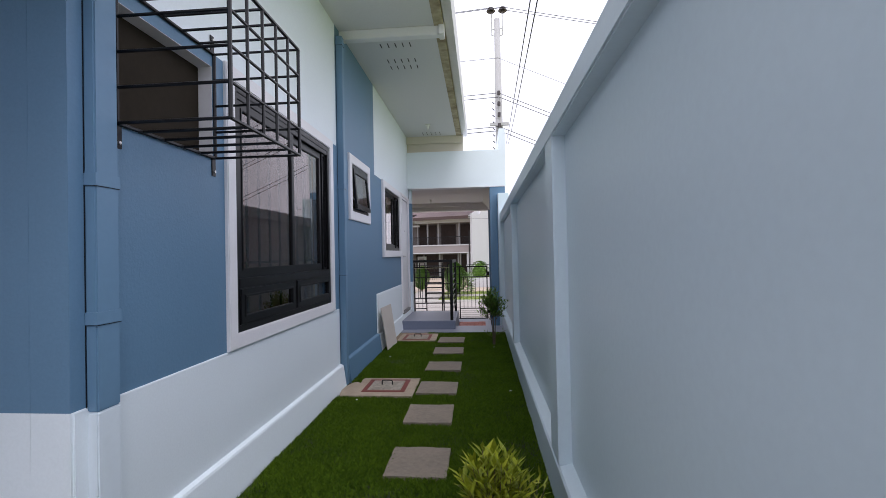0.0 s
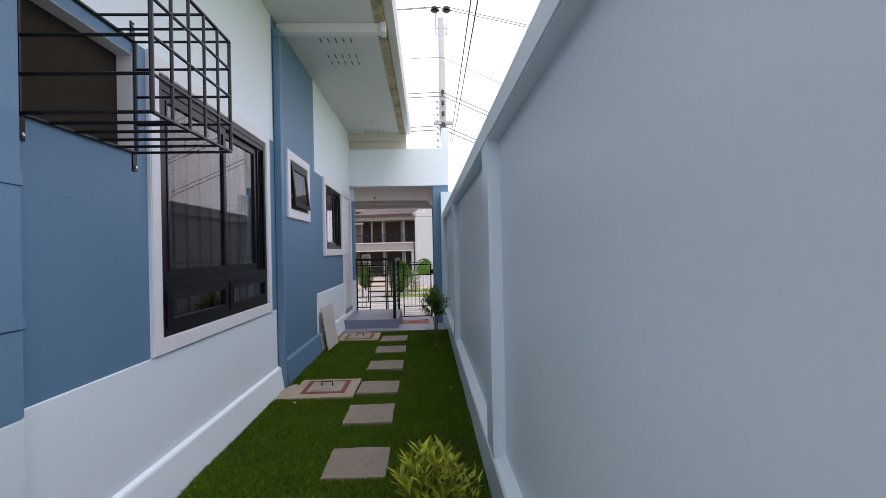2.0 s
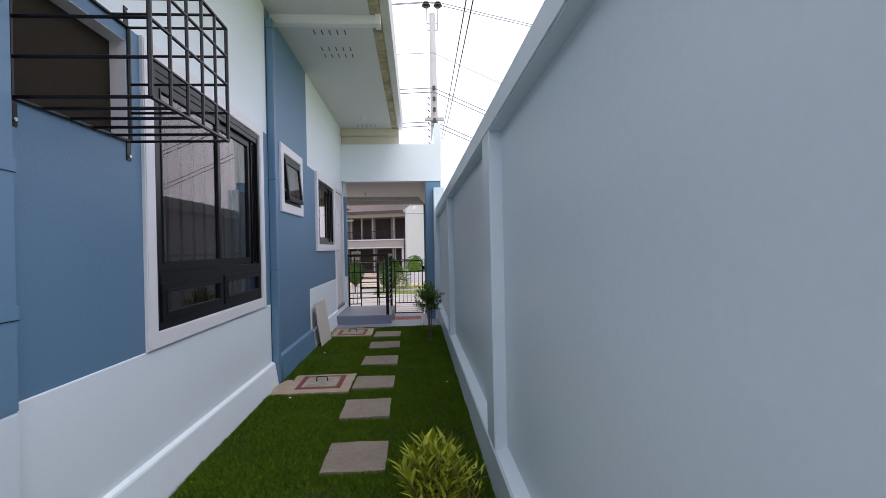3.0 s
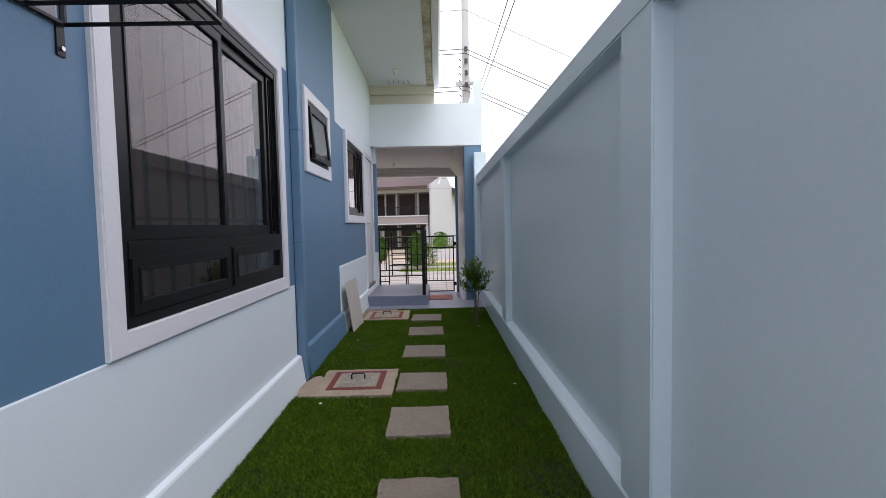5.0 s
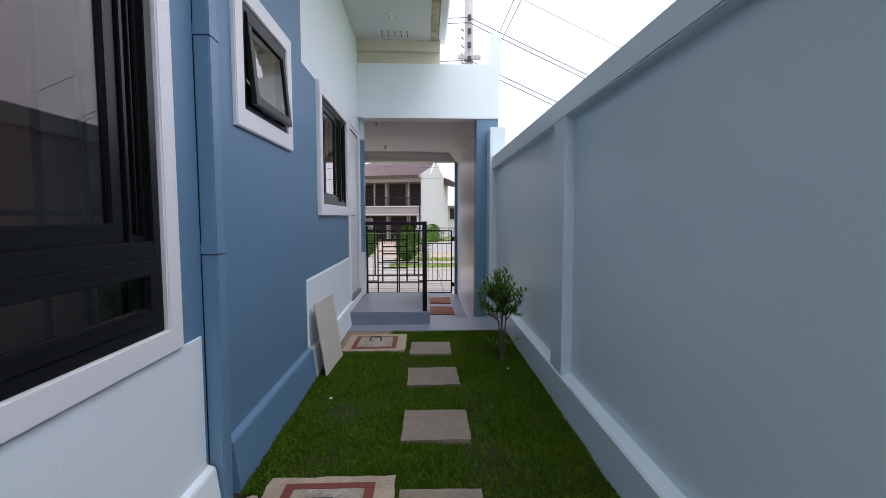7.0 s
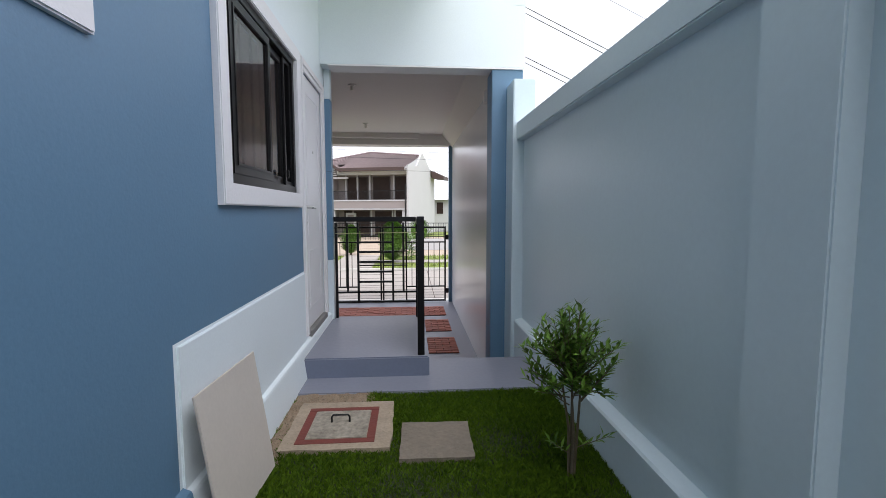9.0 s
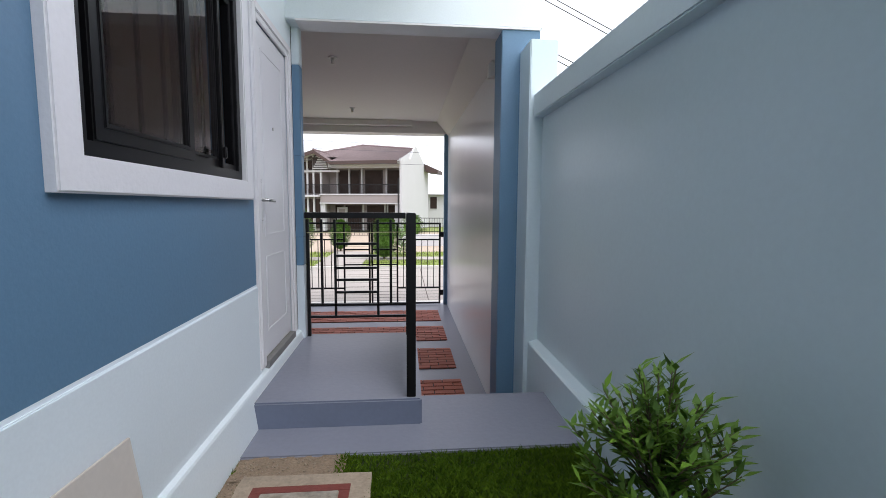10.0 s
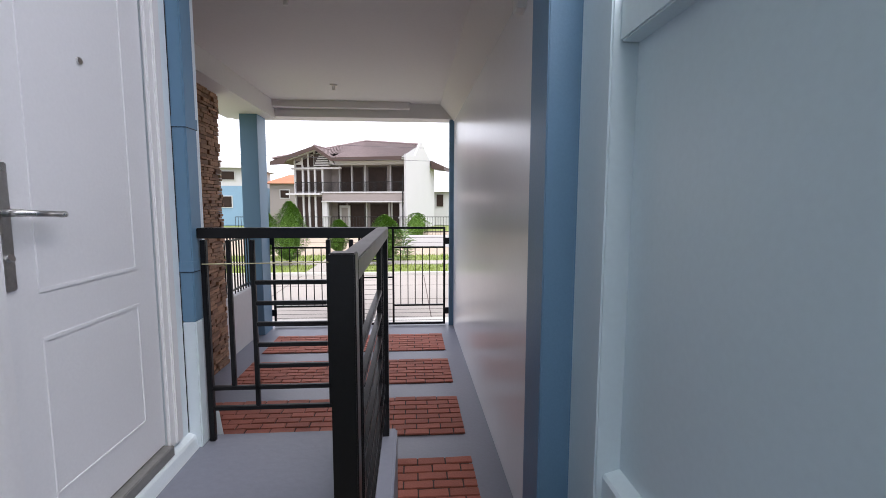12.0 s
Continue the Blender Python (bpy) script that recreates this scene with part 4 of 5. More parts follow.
def gate_leaf(a, b, plain0, plain1, bars0, bars1, hinge):
    frame_bm = bmesh.new()
    y0, y1, t = 15.58, 15.62, 0.04
    for x in sorted({a, b}):
        box(frame_bm, x - t / 2, x + t / 2, y0, y1, -0.88, 0.96, 0.003)
    for z in (-0.86, 0.94):
        box(frame_bm, min(a, b) + t / 2, max(a, b) - t / 2, y0, y1, z - 0.02, z + 0.02, 0.003)
    leaf = part("gate_leaf", frame_bm, BLACK_IRON, gate)
    mid = bars1 if abs(bars1 - plain0) < 0.01 else bars0
    part("stile", boxed(mid - 0.018, mid + 0.018, y0, y1, -0.84, 0.92, 0.002), BLACK_IRON, leaf)
    for z in (0.58, -0.51):
        part("rail", boxed(bars0 + 0.019, bars1 - 0.019, y0, y1, z - 0.016, z + 0.016, 0.002), BLACK_IRON, leaf)
    for z in (0.36, 0.02):
        part("rail", boxed(plain0 + 0.019, plain1 - 0.019, y0, y1, z - 0.014, z + 0.014, 0.002), BLACK_IRON, leaf)
    n = 7
    for i in range(1, n):
        x = bars0 + (bars1 - bars0) * i / n
        part("bar", boxed(x - 0.008, x + 0.008, 15.592, 15.608, -0.495, 0.565), BLACK_IRON, leaf)
    for z in (0.67, 0.76, 0.85):
        part("wire", rod(bmesh.new(), (min(a, b), 15.6, z), (max(a, b), 15.6, z), 0.003, 5), BLACK_IRON, leaf)
    for i in range(4):
        z = -0.59 - 0.07 * i
        part("wire", rod(bmesh.new(), (min(a, b), 15.6, z), (max(a, b), 15.6, z), 0.003, 5), BLACK_IRON, leaf)
    for i in range(11):
        z = -0.48 + 0.09 * i
        part("wire", rod(bmesh.new(), (plain0, 15.6, z), (plain1, 15.6, z), 0.003, 5), BLACK_IRON, leaf)
    for z in (0.70, -0.62):
        part("hinge", boxed(hinge - 0.045, hinge + 0.045, 15.565, 15.585, z - 0.06, z + 0.06, 0.004), BLACK_IRON, leaf)


gate_leaf(-2.915, -1.365, -1.92, -1.365, -2.915, -1.92, -2.93)
gate_leaf(-1.31, 0.20, -1.31, -0.75, -0.75, 0.20, 0.24)
part("drop_bolt", rod(bmesh.new(), (-1.30, 15.56, -0.98), (-1.30, 15.56, -0.2), 0.009, 8), BLACK_IRON, gate)

fence = thing("front_fence", (-3.16, 14.5, -0.02), "black steel fence on the low white wall", "fence")
for z in (0.05, 0.82):
    part("rail", boxed(-3.18, -3.145, 13.82, 15.14, z - 0.015, z + 0.015, 0.002), BLACK_IRON, fence)
for i in range(12):
    y = 13.86 + i * 0.113
    part("bar", boxed(-3.172, -3.154, y - 0.009, y + 0.009, -0.02, 0.98), BLACK_IRON, fence)

# ---- street ----
structure("ground_far", boxed(-400, 400, -300, 600, -1.5, -1.25), VERGE, "wide ground around the houses", "ground")
structure("driveway_apron", boxed(-6.0, 3.0, 15.752, 16.5, -1.24, -0.985, 0.01), KERB, "pale concrete apron outside the gate", "pavement")
road = structure("road", boxed(-90, 90, 16.502, 22.15, -1.24, -1.0), ROAD, "pale concrete residential road", "road")

structure("kerb_far", boxed(-90, 90, 22.152, 22.30, -1.24, -0.90, 0.02), KERB, "concrete kerb across the road", "kerb")
for k, (a, b, m, z, lab, cat) in enumerate(((22.302, 24.2, VERGE, -0.93, "green verge beside the road", "grass"), (24.202, 25.2, ROAD, -0.90, "pale concrete footpath", "pavement"),
                                           (25.202, 27.4, VERGE, -0.93, "green verge behind the footpath", "grass"), (27.402, 44.0, CONCRETE, -0.95, "pale concrete forecourt of the house", "pavement"))):
    structure(("verge_1", "footpath", "verge_2", "forecourt")[k], boxed(-90, 90, a, b, -1.24, z), m, lab, cat)
structure("driveway", boxed(-3.9, -2.2, 22.31, 27.4, -1.2, -0.885, 0.01), ROAD, "pale concrete driveway across the verge", "pavement")
joint = bmesh.new()
for y in (18.4, 20.3):
    box(joint, -90, 90, y - 0.008, y + 0.008, -1.01, -0.9965)
for i in range(40):
    box(joint, -80 + i * 4 - 0.01, -80 + i * 4 + 0.01, 16.51, 22.14, -1.01, -0.9968)
structure("road_joints", joint, MORTAR, "dark joints between the road slabs", "road")
structure("low_garden_wall", boxed(-0.9, 16, 31.0, 31.2, -1.1, -0.3, 0.02), FAR_WHITE, "low white garden wall across the road", "wall")

# far verge grass tufts
g = random.Random(3)
bm = bmesh.new()
for i in range(5200):
    x, y = g.uniform(-9, 4), g.choice((g.uniform(22.32, 24.15), g.uniform(25.22, 27.35)))
    if -3.95 < x < -2.15:
        continue
    h, a, d = g.uniform(0.05, 0.13), g.uniform(0, 6.28), g.uniform(0.01, 0.06)
    c, s = math.cos(a) * 0.018, math.sin(a) * 0.018
    v = [bm.verts.new(p) for p in ((x - c, y - s, -0.935), (x + c, y + s, -0.935), (x + d * s * 20, y + d * c * 20, -0.935 + h))]
    bm.faces.new(v)
tagged(part("verge_grass", bm, leaf_material("verge_grass_blade", (0.10, 0.16, 0.02), (0.30, 0.34, 0.08), 0.7)), "tufts of yellow-green verge grass", "grass", "", "stuff")


def leafy_crown(bm, at, size, count, r, leaf=0.07, taper=0.55):
    """Clumps of small leaves in an uneven egg, with gaps."""
    for i in range(count):
        u = r.random() ** 0.5
        e = r.uniform(-1, 1)
        a = r.uniform(0, 6.2832)
        wide = math.sqrt(max(0.0, 1 - e * e)) * (1 - taper * 0.5 * max(0, e)) * (0.42 + 0.58 * u)
        lump = 1 + 0.34 * noise.noise(Vector((math.cos(a) * 2.2, math.sin(a) * 2.2, e * 3 + at[0])))
        p = Vector((at[0] + size[0] * wide * lump * math.cos(a), at[1] + size[0] * wide * lump * math.sin(a), at[2] + size[1] * e))
        out = Vector((math.cos(a), math.sin(a), e * 0.8 + r.uniform(-0.4, 0.6)))
        leaf_shape(bm, p, out + Vector((r.uniform(-0.6, 0.6), r.uniform(-0.6, 0.6), r.uniform(-0.3, 0.6))), leaf * r.uniform(0.7, 1.4), leaf * 0.5, Vector((0.3, 0.2, 1)))


def bush(x, y, half, tall, label, taper, count):
    r = random.Random(int((x + 20) * 10))
    t = thing("clipped_bush", (x, y, -0.93), label, "bush", "bushes across the road")
    trunk = rod(bmesh.new(), (x, y, -1.0), (x, y, -0.93 + tall * 0.5), 0.05, 8, 0.03)
    for i in range(6):
        a = i * 1.05
        rod(trunk, (x, y, -0.6 + 0.1 * i), (x + half * 0.6 * math.cos(a), y + half * 0.6 * math.sin(a), -0.3 + 0.13 * i), 0.02, 6, 0.008)
    part("trunk", trunk, STEM, t)
    crown = bmesh.new()
    bmesh.ops.create_icosphere(crown, subdivisions=3, radius=1.0)
    for v in crown.verts:
        q = 0.60 * (1 + 0.35 * noise.noise(v.co * 2.5 + Vector((x, y, 0)))) * (1 - taper * 0.5 * max(0, v.co.z))
        v.co = Vector((x + half * q * v.co.x, y + half * q * v.co.y, -0.93 + tall * 0.56 + tall * 0.46 * 0.86 * v.co.z))
    leafy_crown(crown, (x, y, -0.93 + tall * 0.56), (half, tall * 0.46), count, r, 0.075, taper)
    part("crown", crown, BUSH, t, "dense green leaves")


bush(-1.42, 24.4, 0.62, 1.80, "rounded green clipped bush on the verge", 0.5, 9500)
bush(-3.75, 28.2, 0.52, 1.50, "rounded green clipped bush on the forecourt", 0.5, 7000)
bush(-4.95, 24.4, 0.72, 2.30, "tall pointed green bush on the verge", 1.1, 9500)
bush(-6.4, 26.2, 0.70, 1.9, "pointed green bush on the verge", 1.1, 6500)
bush(-0.1, 33.5, 0.8, 1.7, "green shrub behind the low garden wall", 0.3, 5000)
bush(2.6, 33.8, 0.7, 1.4, "green shrub behind the low garden wall", 0.3, 4000)
r = random.Random(21)
spiky = thing("spiky_plant", (-0.72, 25.6, -0.93), "light green spiky plant on the verge", "plant")
bm = bmesh.new()
for i in range(150):
    a, e = i * 2.4, r.uniform(0.1, 1.4)
    base = Vector((-0.72, 25.6, -0.9 + 1.1 * r.random()))
    leaf_shape(bm, base, Vector((math.cos(a), math.sin(a), e)), r.uniform(0.4, 0.7), 0.05, Vector((0, 0, 1)), 0.35)
part("foliage", bm, leaf_material("light_spiky_leaf", (0.08, 0.15, 0.035), (0.20, 0.30, 0.09)), spiky)

# ---- house across the road: x runs along its front to the right corner, y goes back ----
oh = thing("house_opposite", (0, 0, 0), "two-storey white and taupe house with purple-brown tiled roof", "house")


def hp(name, x0, x1, y0, y1, z0, z1, m, parent=None, bevel=0.0, label=""):
    return part(name, boxed(x0, x1, y0, y1, z0, z1, bevel), m, parent or oh, label)


hp("wall", -10.36, -0.2, 1.7, 9.6, 0.0, 6.05, FAR_BEIGE)
hp("bay_wall", -10.36, -7.6, 0.25, 1.69, 0.0, 6.6, FAR_BEIGE)
fw = prism(bmesh.new(), [(-0.3, 0.0), (10.0, 0.0), (10.0, 6.1), (8.3, 6.5), (4.9, 7.95), (4.4, 7.95), (2.6, 6.55), (-0.3, 6.4)], 0.0, 0.18)
bmesh.ops.transform(fw, matrix=Matrix(((0, -1, 0, 0), (1, 0, 0, 0), (0, 0, 1, 0), (0, 0, 0, 1))), verts=fw.verts[:])
bmesh.ops.recalc_face_normals(fw, faces=fw.faces[:])
part("side_wall", fw, FAR_WHITE, oh, "white rendered side wall")
re_bm = prism(bmesh.new(), [(-0.9, 6.1), (4.6, 7.70), (10.2, 6.1)], 0.185, 0.235)
bmesh.ops.transform(re_bm, matrix=Matrix(((0, -1, 0, 0), (1, 0, 0, 0), (0, 0, 1, 0), (0, 0, 0, 1))), verts=re_bm.verts[:])
bmesh.ops.recalc_face_normals(re_bm, faces=re_bm.faces[:])
part("roof_end", re_bm, FAR_WHITE, oh)
hp("balcony_band", -7.67, -0.19, -0.1, 1.68, 2.55, 3.22, FAR_BEIGE, bevel=0.02)
hp("band_edge", -7.72, -0.19, -0.16, 0.02, 3.22, 3.34, FAR_WHITE)
hp("band_edge", -7.72, -0.19, -0.15, 0.02, 2.44, 2.55, FAR_WHITE)
hp("canopy", -10.9, -7.66, -0.5, 0.24, 3.05, 3.22, FAR_WHITE, bevel=0.01)
for x in (-7.45, -0.5):
    hp("column", x - 0.2, x + 0.2, 0.0, 0.4, 0.0, 2.44, FAR_WHITE, bevel=0.02)
    hp("capital", x - 0.27, x + 0.27, -0.07, 0.47, 1.1, 1.25, FAR_WHITE)
for x, w in ((-6.1, 1.0), (-5.0, 0.9), (-3.2, 1.7), (-1.2, 1.3)):
    up = hp("window", x - w / 2, x + w / 2, 1.60, 1.688, 3.36, 5.55, FAR_DARK)
    hp("pane", x - w / 2 + 0.07, x + w / 2 - 0.07, 1.56, 1.598, 3.45, 5.45, FAR_GLASS, up)
for x in (-6.72, -5.55, -4.3, -1.95, -0.42):
    hp("pillar", x - 0.07, x + 0.07, 1.45, 1.555, 3.34, 5.85, FAR_WHITE)
hp("lintel", -7.5, -0.2, 0.3, 0.55, 5.62, 5.95, FAR_WHITE)
for x, w, m in ((-6.6, 0.8, FAR_DARK), (-5.2, 1.6, FAR_DARK), (-3.0, 1.8, FAR_DARK), (-1.2, 1.3, FAR_DARK)):
    dn = hp("window", x - w / 2, x + w / 2, 1.60, 1.688, 0.05, 2.35, m)
    hp("pane", x - w / 2 + 0.08, x + w / 2 - 0.08, 1.56, 1.598, 0.15, 2.25, FAR_GLASS, dn)
for x in (-4.2, -2.1, -0.45, -1.85):
    hp("pillar", x - 0.06, x + 0.06, 1.45, 1.555, 0.0, 2.44, FAR_WHITE)
dw = hp("door", -6.75, -5.75, 1.40, 1.555, 0.0, 2.15, FAR_WHITE)
hp("pane", -6.55, -5.95, 1.37, 1.398, 0.3, 1.95, FAR_BEIGE, dw)
for k, x in enumerate((-10.3, -9.55, -9.0, -8.4, -7.68)):
    hp("bay_post", x - 0.08, x + 0.08, 0.08, 0.24, 0.0, (6.05, 6.3, 6.9, 7.0, 6.3)[k], FAR_WHITE)
hp("bay_beam", -10.6, -5.9, 0.0, 0.22, 5.28, 5.44, FAR_WHITE)
for a, b in ((-10.2, -9.65), (-9.45, -9.1), (-8.9, -8.5), (-8.3, -7.78)):
    for c, d in ((0.2, 2.9), (3.36, 5.2), (5.5, 6.0)):
        w = hp("bay_window", a, b, 0.18, 0.248, c, d, FAR_DARK)
        hp("pane", a + 0.05, b - 0.05, 0.15, 0.178, c + 0.06, d - 0.06, FAR_GLASS, w)
balc = hp("balcony_rail", -10.2, -0.2, -0.12, -0.08, 4.12, 4.17, BLACK_IRON)
for i in range(100):
    x = -10.15 + i * 0.1
    hp("baluster", x - 0.009, x + 0.009, -0.11, -0.09, 3.34, 4.12, BLACK_IRON, balc)
for i in range(6):
    hp("louvre", -8.4 + 0.12 * i, -6.95 - 0.06 * i, -0.05, 0.05, 5.56 + 0.19 * i, 5.66 + 0.19 * i, FAR_WHITE)
hp("louvre_backing", -8.45, -7.0, 0.06, 0.1, 5.5, 6.6, FAR_DARK)


def tiled(name, a, b, c, d, courses):
    """A roof plane from the eave a-b up to c-d, in overlapping courses of pan tiles."""
    a, b, c, d = (Vector(p) for p in (a, b, c, d))
    up = (b - a).cross(d - a).normalized()
    if up.z < 0:
        up = -up
    bm = bmesh.new()
    corners = []
    for q in (a, b, c, d):
        if all((q - w).length > 1e-4 for w in corners):
            corners.append(q)
    bm.faces.new([bm.verts.new(q - up * 0.02) for q in corners])
    for i in range(courses):
        u0, u1 = i / courses, (i + 1.08) / courses
        lo0, lo1, hi0, hi1 = a.lerp(d, u0), b.lerp(c, u0), a.lerp(d, min(1, u1)), b.lerp(c, min(1, u1))
        n = max(1, int((lo1 - lo0).length / 0.3))
        for k in range(n):
            s0, s1, sm = k / n, (k + 1) / n, (k + 0.5) / n
            p = [lo0.lerp(lo1, s) + up * h for s, h in ((s0, 0.04), (sm, 0.08), (s1, 0.04))]
            q = [hi0.lerp(hi1, s) + up * h for s, h in ((s0, 0.0), (sm, 0.04), (s1, 0.0))]
            v = [bm.verts.new(w) for w in p + q]
            bm.faces.new((v[0], v[1], v[4], v[3])), bm.faces.new((v[1], v[2], v[5], v[4]))
    return part(name, bm, ROOF_TILE, oh)


EZ, RZ = 6.12, 8.15
tiled("roof_front", (-6.4, -0.9, EZ), (-0.2, -0.9, EZ), (-0.2, 4.6, 7.72), (-5.4, 4.6, RZ), 16)
tiled("roof_front_upper", (-10.4, 0.3, 6.565), (-6.18, 0.3, 6.565), (-5.4, 4.6, RZ), (-5.4, 4.6, RZ), 12)
tiled("roof_left", (-11.8, 10.2, EZ), (-11.8, -0.9, EZ), (-5.4, 4.6, RZ), (-5.4, 4.6, RZ), 14)
tiled("roof_back", (-0.2, 10.2, EZ), (-11.8, 10.2, EZ), (-5.4, 4.6, RZ), (-0.2, 4.6, 7.72), 8)
tiled("gable_right", (-6.35, -0.95, 6.1), (-6.35, 3.0, 6.1), (-7.85, 3.0, 7.1), (-7.85, -0.95, 7.1), 7)
tiled("gable_left", (-11.9, 3.0, 5.9), (-11.9, -0.95, 5.9), (-7.85, -0.95, 7.1), (-7.85, 3.0, 7.1), 12)
fb = prism(bmesh.new(), [(-12.0, 5.62), (-12.0, 5.92), (-7.85, 7.16), (-6.25, 6.12), (-6.25, 5.82), (-7.85, 6.84), (-10.4, 6.02), (-10.7, 5.66)], -1.0, -0.93)
part("gable_fascia", fb, FASCIA, oh)
gw = prism(bmesh.new(), [(-10.4, 5.7), (-6.5, 5.7), (-7.85, 6.8)], 0.1, 0.24)
part("gable_wall", gw, FAR_WHITE, oh)
hp("fascia", -6.4, -0.2, -0.98, -0.9, 5.86, 6.16, FASCIA)
hp("soffit", -6.4, -0.2, -0.88, 1.7, 5.98, 6.04, FAR_WHITE)
part("gable_soffit", prism(bmesh.new(), [(-12.0, 5.82), (-7.85, 7.03), (-6.3, 6.0), (-6.3, 5.93), (-7.85, 6.95), (-12.0, 5.75)], -0.92, 0.1), FAR_WHITE, oh)
for a, b, z in ((-9.45, -9.1, 6.12), (-8.9, -8.5, 6.32)):
    part("gable_window", prism(bmesh.new(), [(a, 5.62), (b, 5.62), (b, z + 0.12), (a, z)], 0.05, 0.098), FAR_GLASS, oh)
for a, b in (((-11.8, -0.9, EZ), (-5.4, 4.6, RZ)), ((-5.4, 4.6, RZ), (-0.2, 4.6, 7.72)), ((-7.85, -0.95, 7.1), (-7.85, 3.0, 7.1))):
    part("ridge_cap", rod(bmesh.new(), (a[0], a[1], a[2] + 0.07), (b[0], b[1], b[2] + 0.07), 0.09, 8), ROOF_TILE, oh)
rear = part("rear_eave", prism(bmesh.new(), [(0.0, 6.65), (1.45, 6.0), (1.45, 5.65), (0.2, 5.8)], 8.0, 10.5), FASCIA, oh)
hp("drain_pipe", -0.32, -0.24, -0.42, -0.34, 0.0, 4.7, BLACK_IRON)
oh.matrix_basis = pose(-0.70, 45.0, -0.98, 0, 0, -16)

fence2 = thing("forecourt_fence", (-5, 40.5, -0.95), "black steel fence before the house across the road", "fence")
for z in (-0.7, 0.38):
    part("rail", boxed(-13, 6.0, 40.48, 40.52, z - 0.025, z + 0.025), BLACK_IRON, fence2)
for i in range(96):
    x = -13 + i * 0.2
    part("bar", boxed(x - 0.012, x + 0.012, 40.49, 40.51, -0.95, 0.38), BLACK_IRON, fence2)


def far_house(x0, x1, y0, y1, base, top, roof, wall_m, upper_m, split, roof_m, windows, label):
    t = thing("far_house", ((x0 + x1) / 2, (y0 + y1) / 2, base), label, "house", "houses in the distance")
    part("wall", boxed(x0, x1, y0, y1, base, split), wall_m, t)
    part("upper_wall", boxed(x0 + 0.02, x1 - 0.02, y0 + 0.02, y1 - 0.02, split, top), upper_m, t)
    mx, my = (x0 + x1) / 2, (y0 + y1) / 2
    bm = bmesh.new()
    e = [bm.verts.new(p) for p in ((x0 - 0.6, y0 - 0.6, top), (x1 + 0.6, y0 - 0.6, top), (x1 + 0.6, y1 + 0.6, top), (x0 - 0.6, y1 + 0.6, top))]
    rr = [bm.verts.new((mx - 1.2, my, roof)), bm.verts.new((mx + 1.2, my, roof))]
    for f in ((e[0], e[1], rr[1], rr[0]), (e[1], e[2], rr[1]), (e[2], e[3], rr[0], rr[1]), (e[3], e[0], rr[0]), (e[3], e[2], e[1], e[0])):
        bm.faces.new(f)
    part("roof", bm, roof_m, t)
    for x, z, w, h in windows:
        wf = part("window", boxed(x - w / 2, x + w / 2, y0 - 0.06, y0 + 0.01, z, z + h), FAR_WHITE, t)
        part("pane", boxed(x - w / 2 + 0.1, x + w / 2 - 0.1, y0 - 0.09, y0 - 0.062, z + 0.1, z + h - 0.1), FAR_GLASS, wf)


far_house(-29.0, -19.3, 60, 70, -1.2, 5.3, 6.9, FAR_BLUE, FAR_WHITE, 3.3, POLE_GREY, ((-21.0, 3.9, 1.6, 1.1), (-24.5, 3.9, 1.6, 1.1), (-21.5, 0.8, 1.8, 1.4)), "white and blue two-storey house down the street")
far_house(-17.4, -12.6, 63, 72, -1.2, 3.7, 5.0, FAR_BEIGE, FAR_BEIGE, 2.0, ORANGE, ((-15.6, 1.9, 1.2, 1.1),), "beige house with an orange roof behind the street")
far_house(2.2, 9.5, 60, 68, -1.2, 2.7, 3.1, FAR_WHITE, FAR_WHITE, 1.0, POLE_GREY, ((3.0, 0.9, 1.0, 1.6), (6.0, 0.9, 1.4, 1.4)), "low white house behind the garden wall")
structure("hedge_row", boxed(-60, -20.0, 31.0, 31.3, -1.1, 0.1), FAR_WHITE, "low white wall along the street", "wall")

# ---- utility pole and cables ----
pole = thing("utility_pole", (0.79, 16.75, -1.0), "tall tapered concrete utility pole with insulators", "utility pole")
QX, QY = 0.79, 16.75
part("shaft", rod(bmesh.new(), (QX, QY, -1.1), (QX, QY, 10.15), 0.19, 16, 0.105), POLE_GREY, pole, "", True)
for s in (-1, 1):
    arm = rod(bmesh.new(), (QX, QY, 9.75), (QX + s * 0.2, QY, 9.8), 0.018, 8)
    rod(arm, (QX + s * 0.2, QY, 9.55), (QX + s * 0.2, QY, 10.4), 0.018, 8)
    rod(arm, (QX, QY, 9.5), (QX + s * 0.2, QY, 9.55), 0.015, 8)
    arm = part("bracket", arm, POLE_GREY, pole)
    ins = bmesh.new()
    for z, rr2 in ((10.40, 0.10), (10.46, 0.17), (10.54, 0.13)):
        rod(ins, (QX + s * 0.22, QY, z), (QX + s * 0.22, QY, z + 0.05), rr2, 12, rr2 * 0.75)
    part("insulator", ins, CERAMIC, arm)
for z in (7.3, 6.9, 6.5, 6.1):
    part("spool", rod(bmesh.new(), (QX, QY - 0.22, z - 0.07), (QX, QY - 0.22, z + 0.07), 0.06, 10), CERAMIC, pole)
part("crossarm", boxed(QX - 0.35, QX + 0.35, QY - 0.20, QY - 0.12, 6.10, 6.22, 0.01), POLE_GREY, pole)
for i in range(9):
    z = 5.0 + i * 0.24
    part("step", rod(bmesh.new(), (QX - 0.17, QY - 0.16, z), (QX - 0.24, QY - 0.22, z + 0.05), 0.02, 6), WIRE, pole)


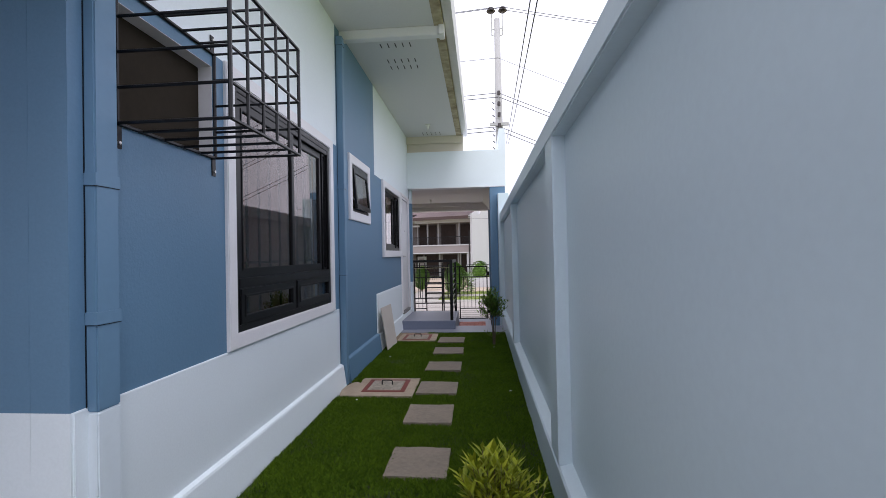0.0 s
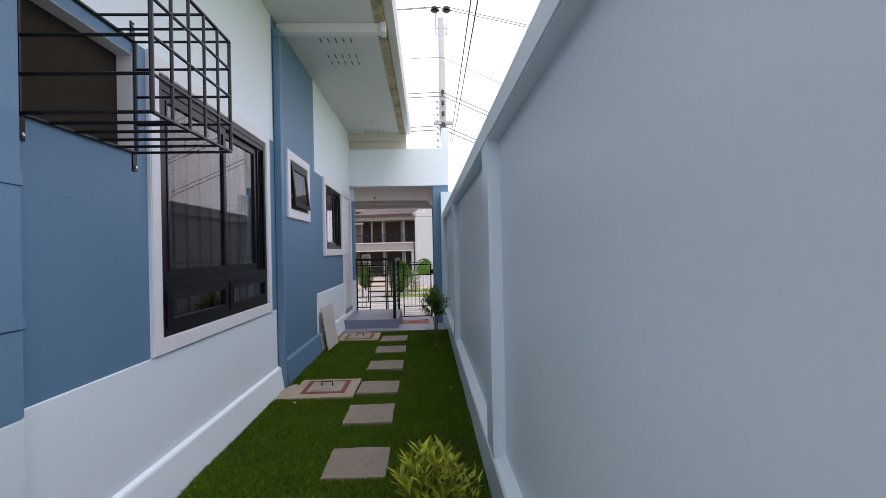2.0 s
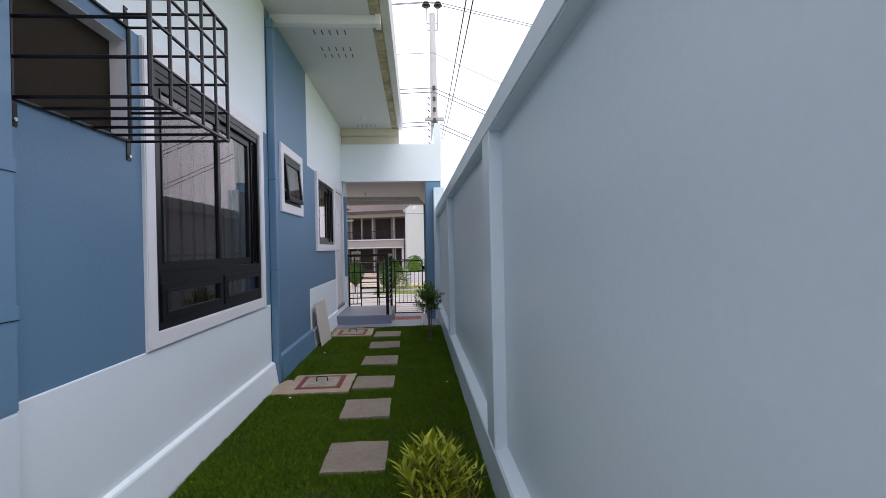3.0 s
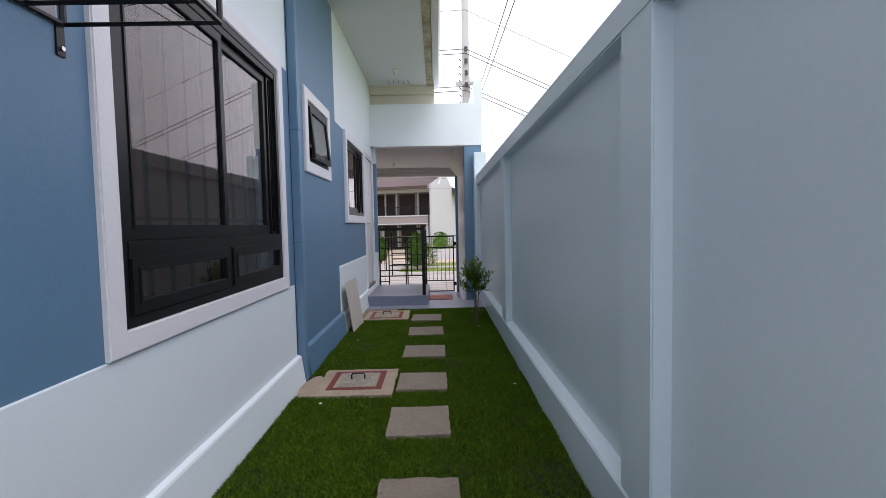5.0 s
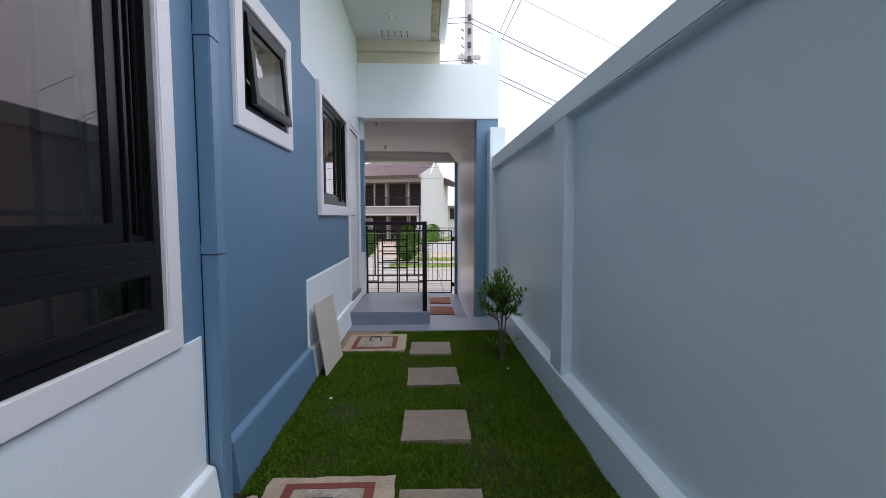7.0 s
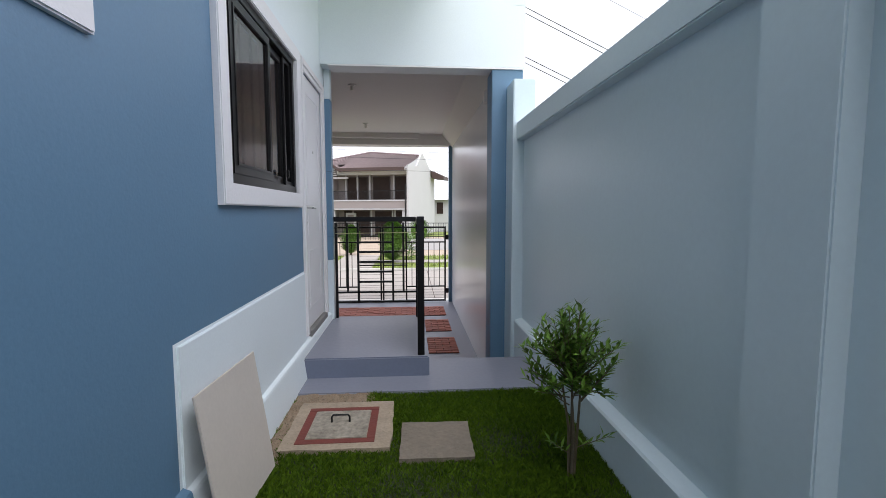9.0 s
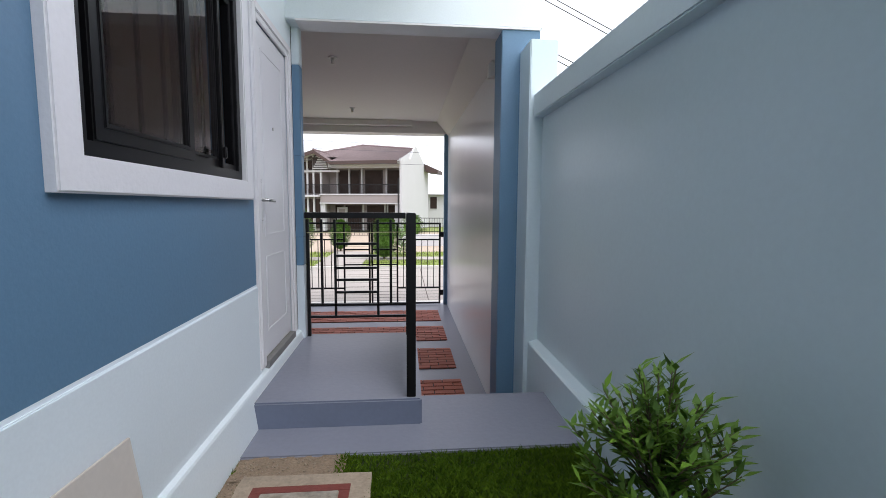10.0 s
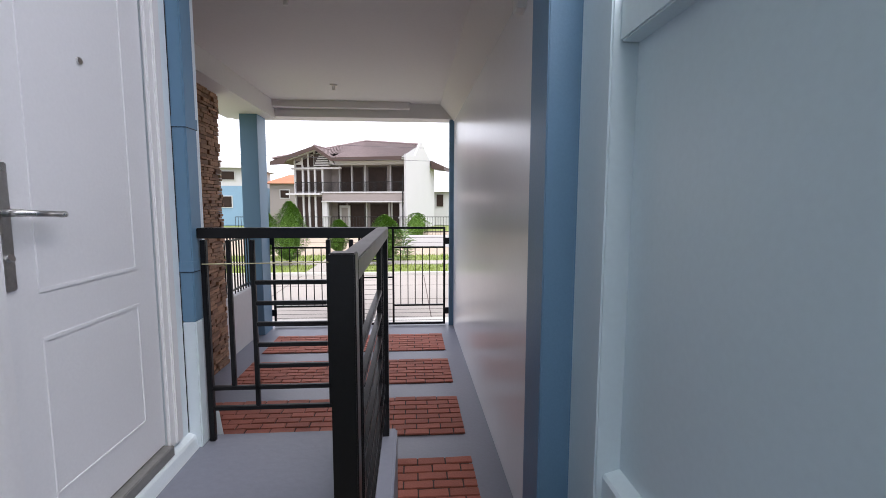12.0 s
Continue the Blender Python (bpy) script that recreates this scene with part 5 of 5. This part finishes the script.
def cable(points, rad, sag, label):
    cu = bpy.data.curves.new("cable", "CURVE")
    cu.dimensions, cu.bevel_depth, cu.bevel_resolution = "3D", rad, 1
    for a, b in zip(points, points[1:]):
        a, b = Vector(a), Vector(b)
        sp = cu.splines.new("POLY")
        sp.points.add(24)
        for i, p in enumerate(sp.points):
            u = i / 24
            p.co = (*(a.lerp(b, u) - Vector((0, 0, sag * 4 * u * (1 - u)))), 1)
    cu.materials.append(WIRE)
    tagged(new("cable", cu), label, "cable", "overhead cables")


THIN, THICK = "thin black overhead power line", "black overhead service cable"
for dx in (-0.22, 0.22):
    cable(((-40, 17.5, 10.3), (QX + dx, QY, 10.6), (38, 24.0, 8.5)), 0.011, 0.6, THIN)
for z in (8.6, 7.3, 7.15, 6.05, 5.9):
    cable(((-40, 17.2, z - 0.1), (QX, QY - 0.22, z)), 0.009 if z > 8 else 0.013, 0.4, THIN)
    cable(((QX, QY - 0.22, z), (10.5, 17.3, z - 3.9)), 0.008 if z > 8 else 0.012, 0.05, THIN)
cable(((QX + 0.24, QY - 0.16, 5.42), (0.375, 1.0, 3.42), (0.15, -4.95, 2.66)), 0.007, 0.04, THICK)
cable(((QX + 0.30, QY - 0.16, 5.36), (0.42, 1.0, 3.36), (0.22, -4.95, 2.62)), 0.007, 0.09, THICK)
for y, z in ((41.0, 7.6), (41.0, 7.0), (42.0, 6.1)):
    cable(((-40, y, z), (40, y + 4, z - 1.2)), 0.014, 0.7, THIN)

# ---- brick bands in the carport floor ----
bm = boxed(-0.1165, 0.1165, -0.0465, 0.0465, 0.0, 0.016, 0.004)
brick_mesh = mesh_of(bm, BRICK)
half_mesh = mesh_of(boxed(-0.0535, 0.0535, -0.0465, 0.0465, 0.0, 0.016, 0.004), BRICK)
g = random.Random(9)
for y0 in (10.26, 11.545, 12.835, 14.105):
    band = structure("brick_band", boxed(-2.70, 0.085, y0, y0 + 0.875, CARPORT_Z - 0.02, CARPORT_Z + 0.003), MORTAR, "band of red paving bricks in the grey floor", "paving")
    for c in range(8):
        y = y0 + 0.0547 + c * 0.1094
        x, off = -2.695, c % 2
        while x < 0.05:
            w = 0.119 if off and x < -2.69 else 0.245
            if x + w > 0.12:
                w = 0.119
            m = half_mesh if w < 0.2 else brick_mesh
            piece("brick", m, band, pose(x + w / 2, y, CARPORT_Z + 0.002 + g.uniform(-0.004, 0.003), g.uniform(-1.2, 1.2), g.uniform(-0.6, 0.6), g.uniform(-1.2, 1.2)))
            x += w

# ---- stacked ledge stones on the house corner ----
shapes = []
for k in range(8):
    shapes.append(mesh_of(boxed(-0.5, 0.5, -0.5, 0.5, -0.5, 0.5, 0.06), LEDGE))
z = -0.9
while z < 2.84:
    h = g.uniform(0.03, 0.062)
    y = 12.72 + g.uniform(-0.1, 0.05)
    while y < 13.77:
        w = min(g.uniform(0.10, 0.30), 13.79 - y)
        if w > 0.03:
            d = g.uniform(0.05, 0.085)
            m = pose(-3.085 + d / 2 - 0.02, y + w / 2, z + h / 2, g.uniform(-1, 1), 0, g.uniform(-1.5, 1.5)) @ Matrix.Diagonal((d, w - 0.004, h - 0.004, 1))
            piece("ledge_stone", shapes[g.randrange(8)], ledge_wall, m)
        y += w
    z += h
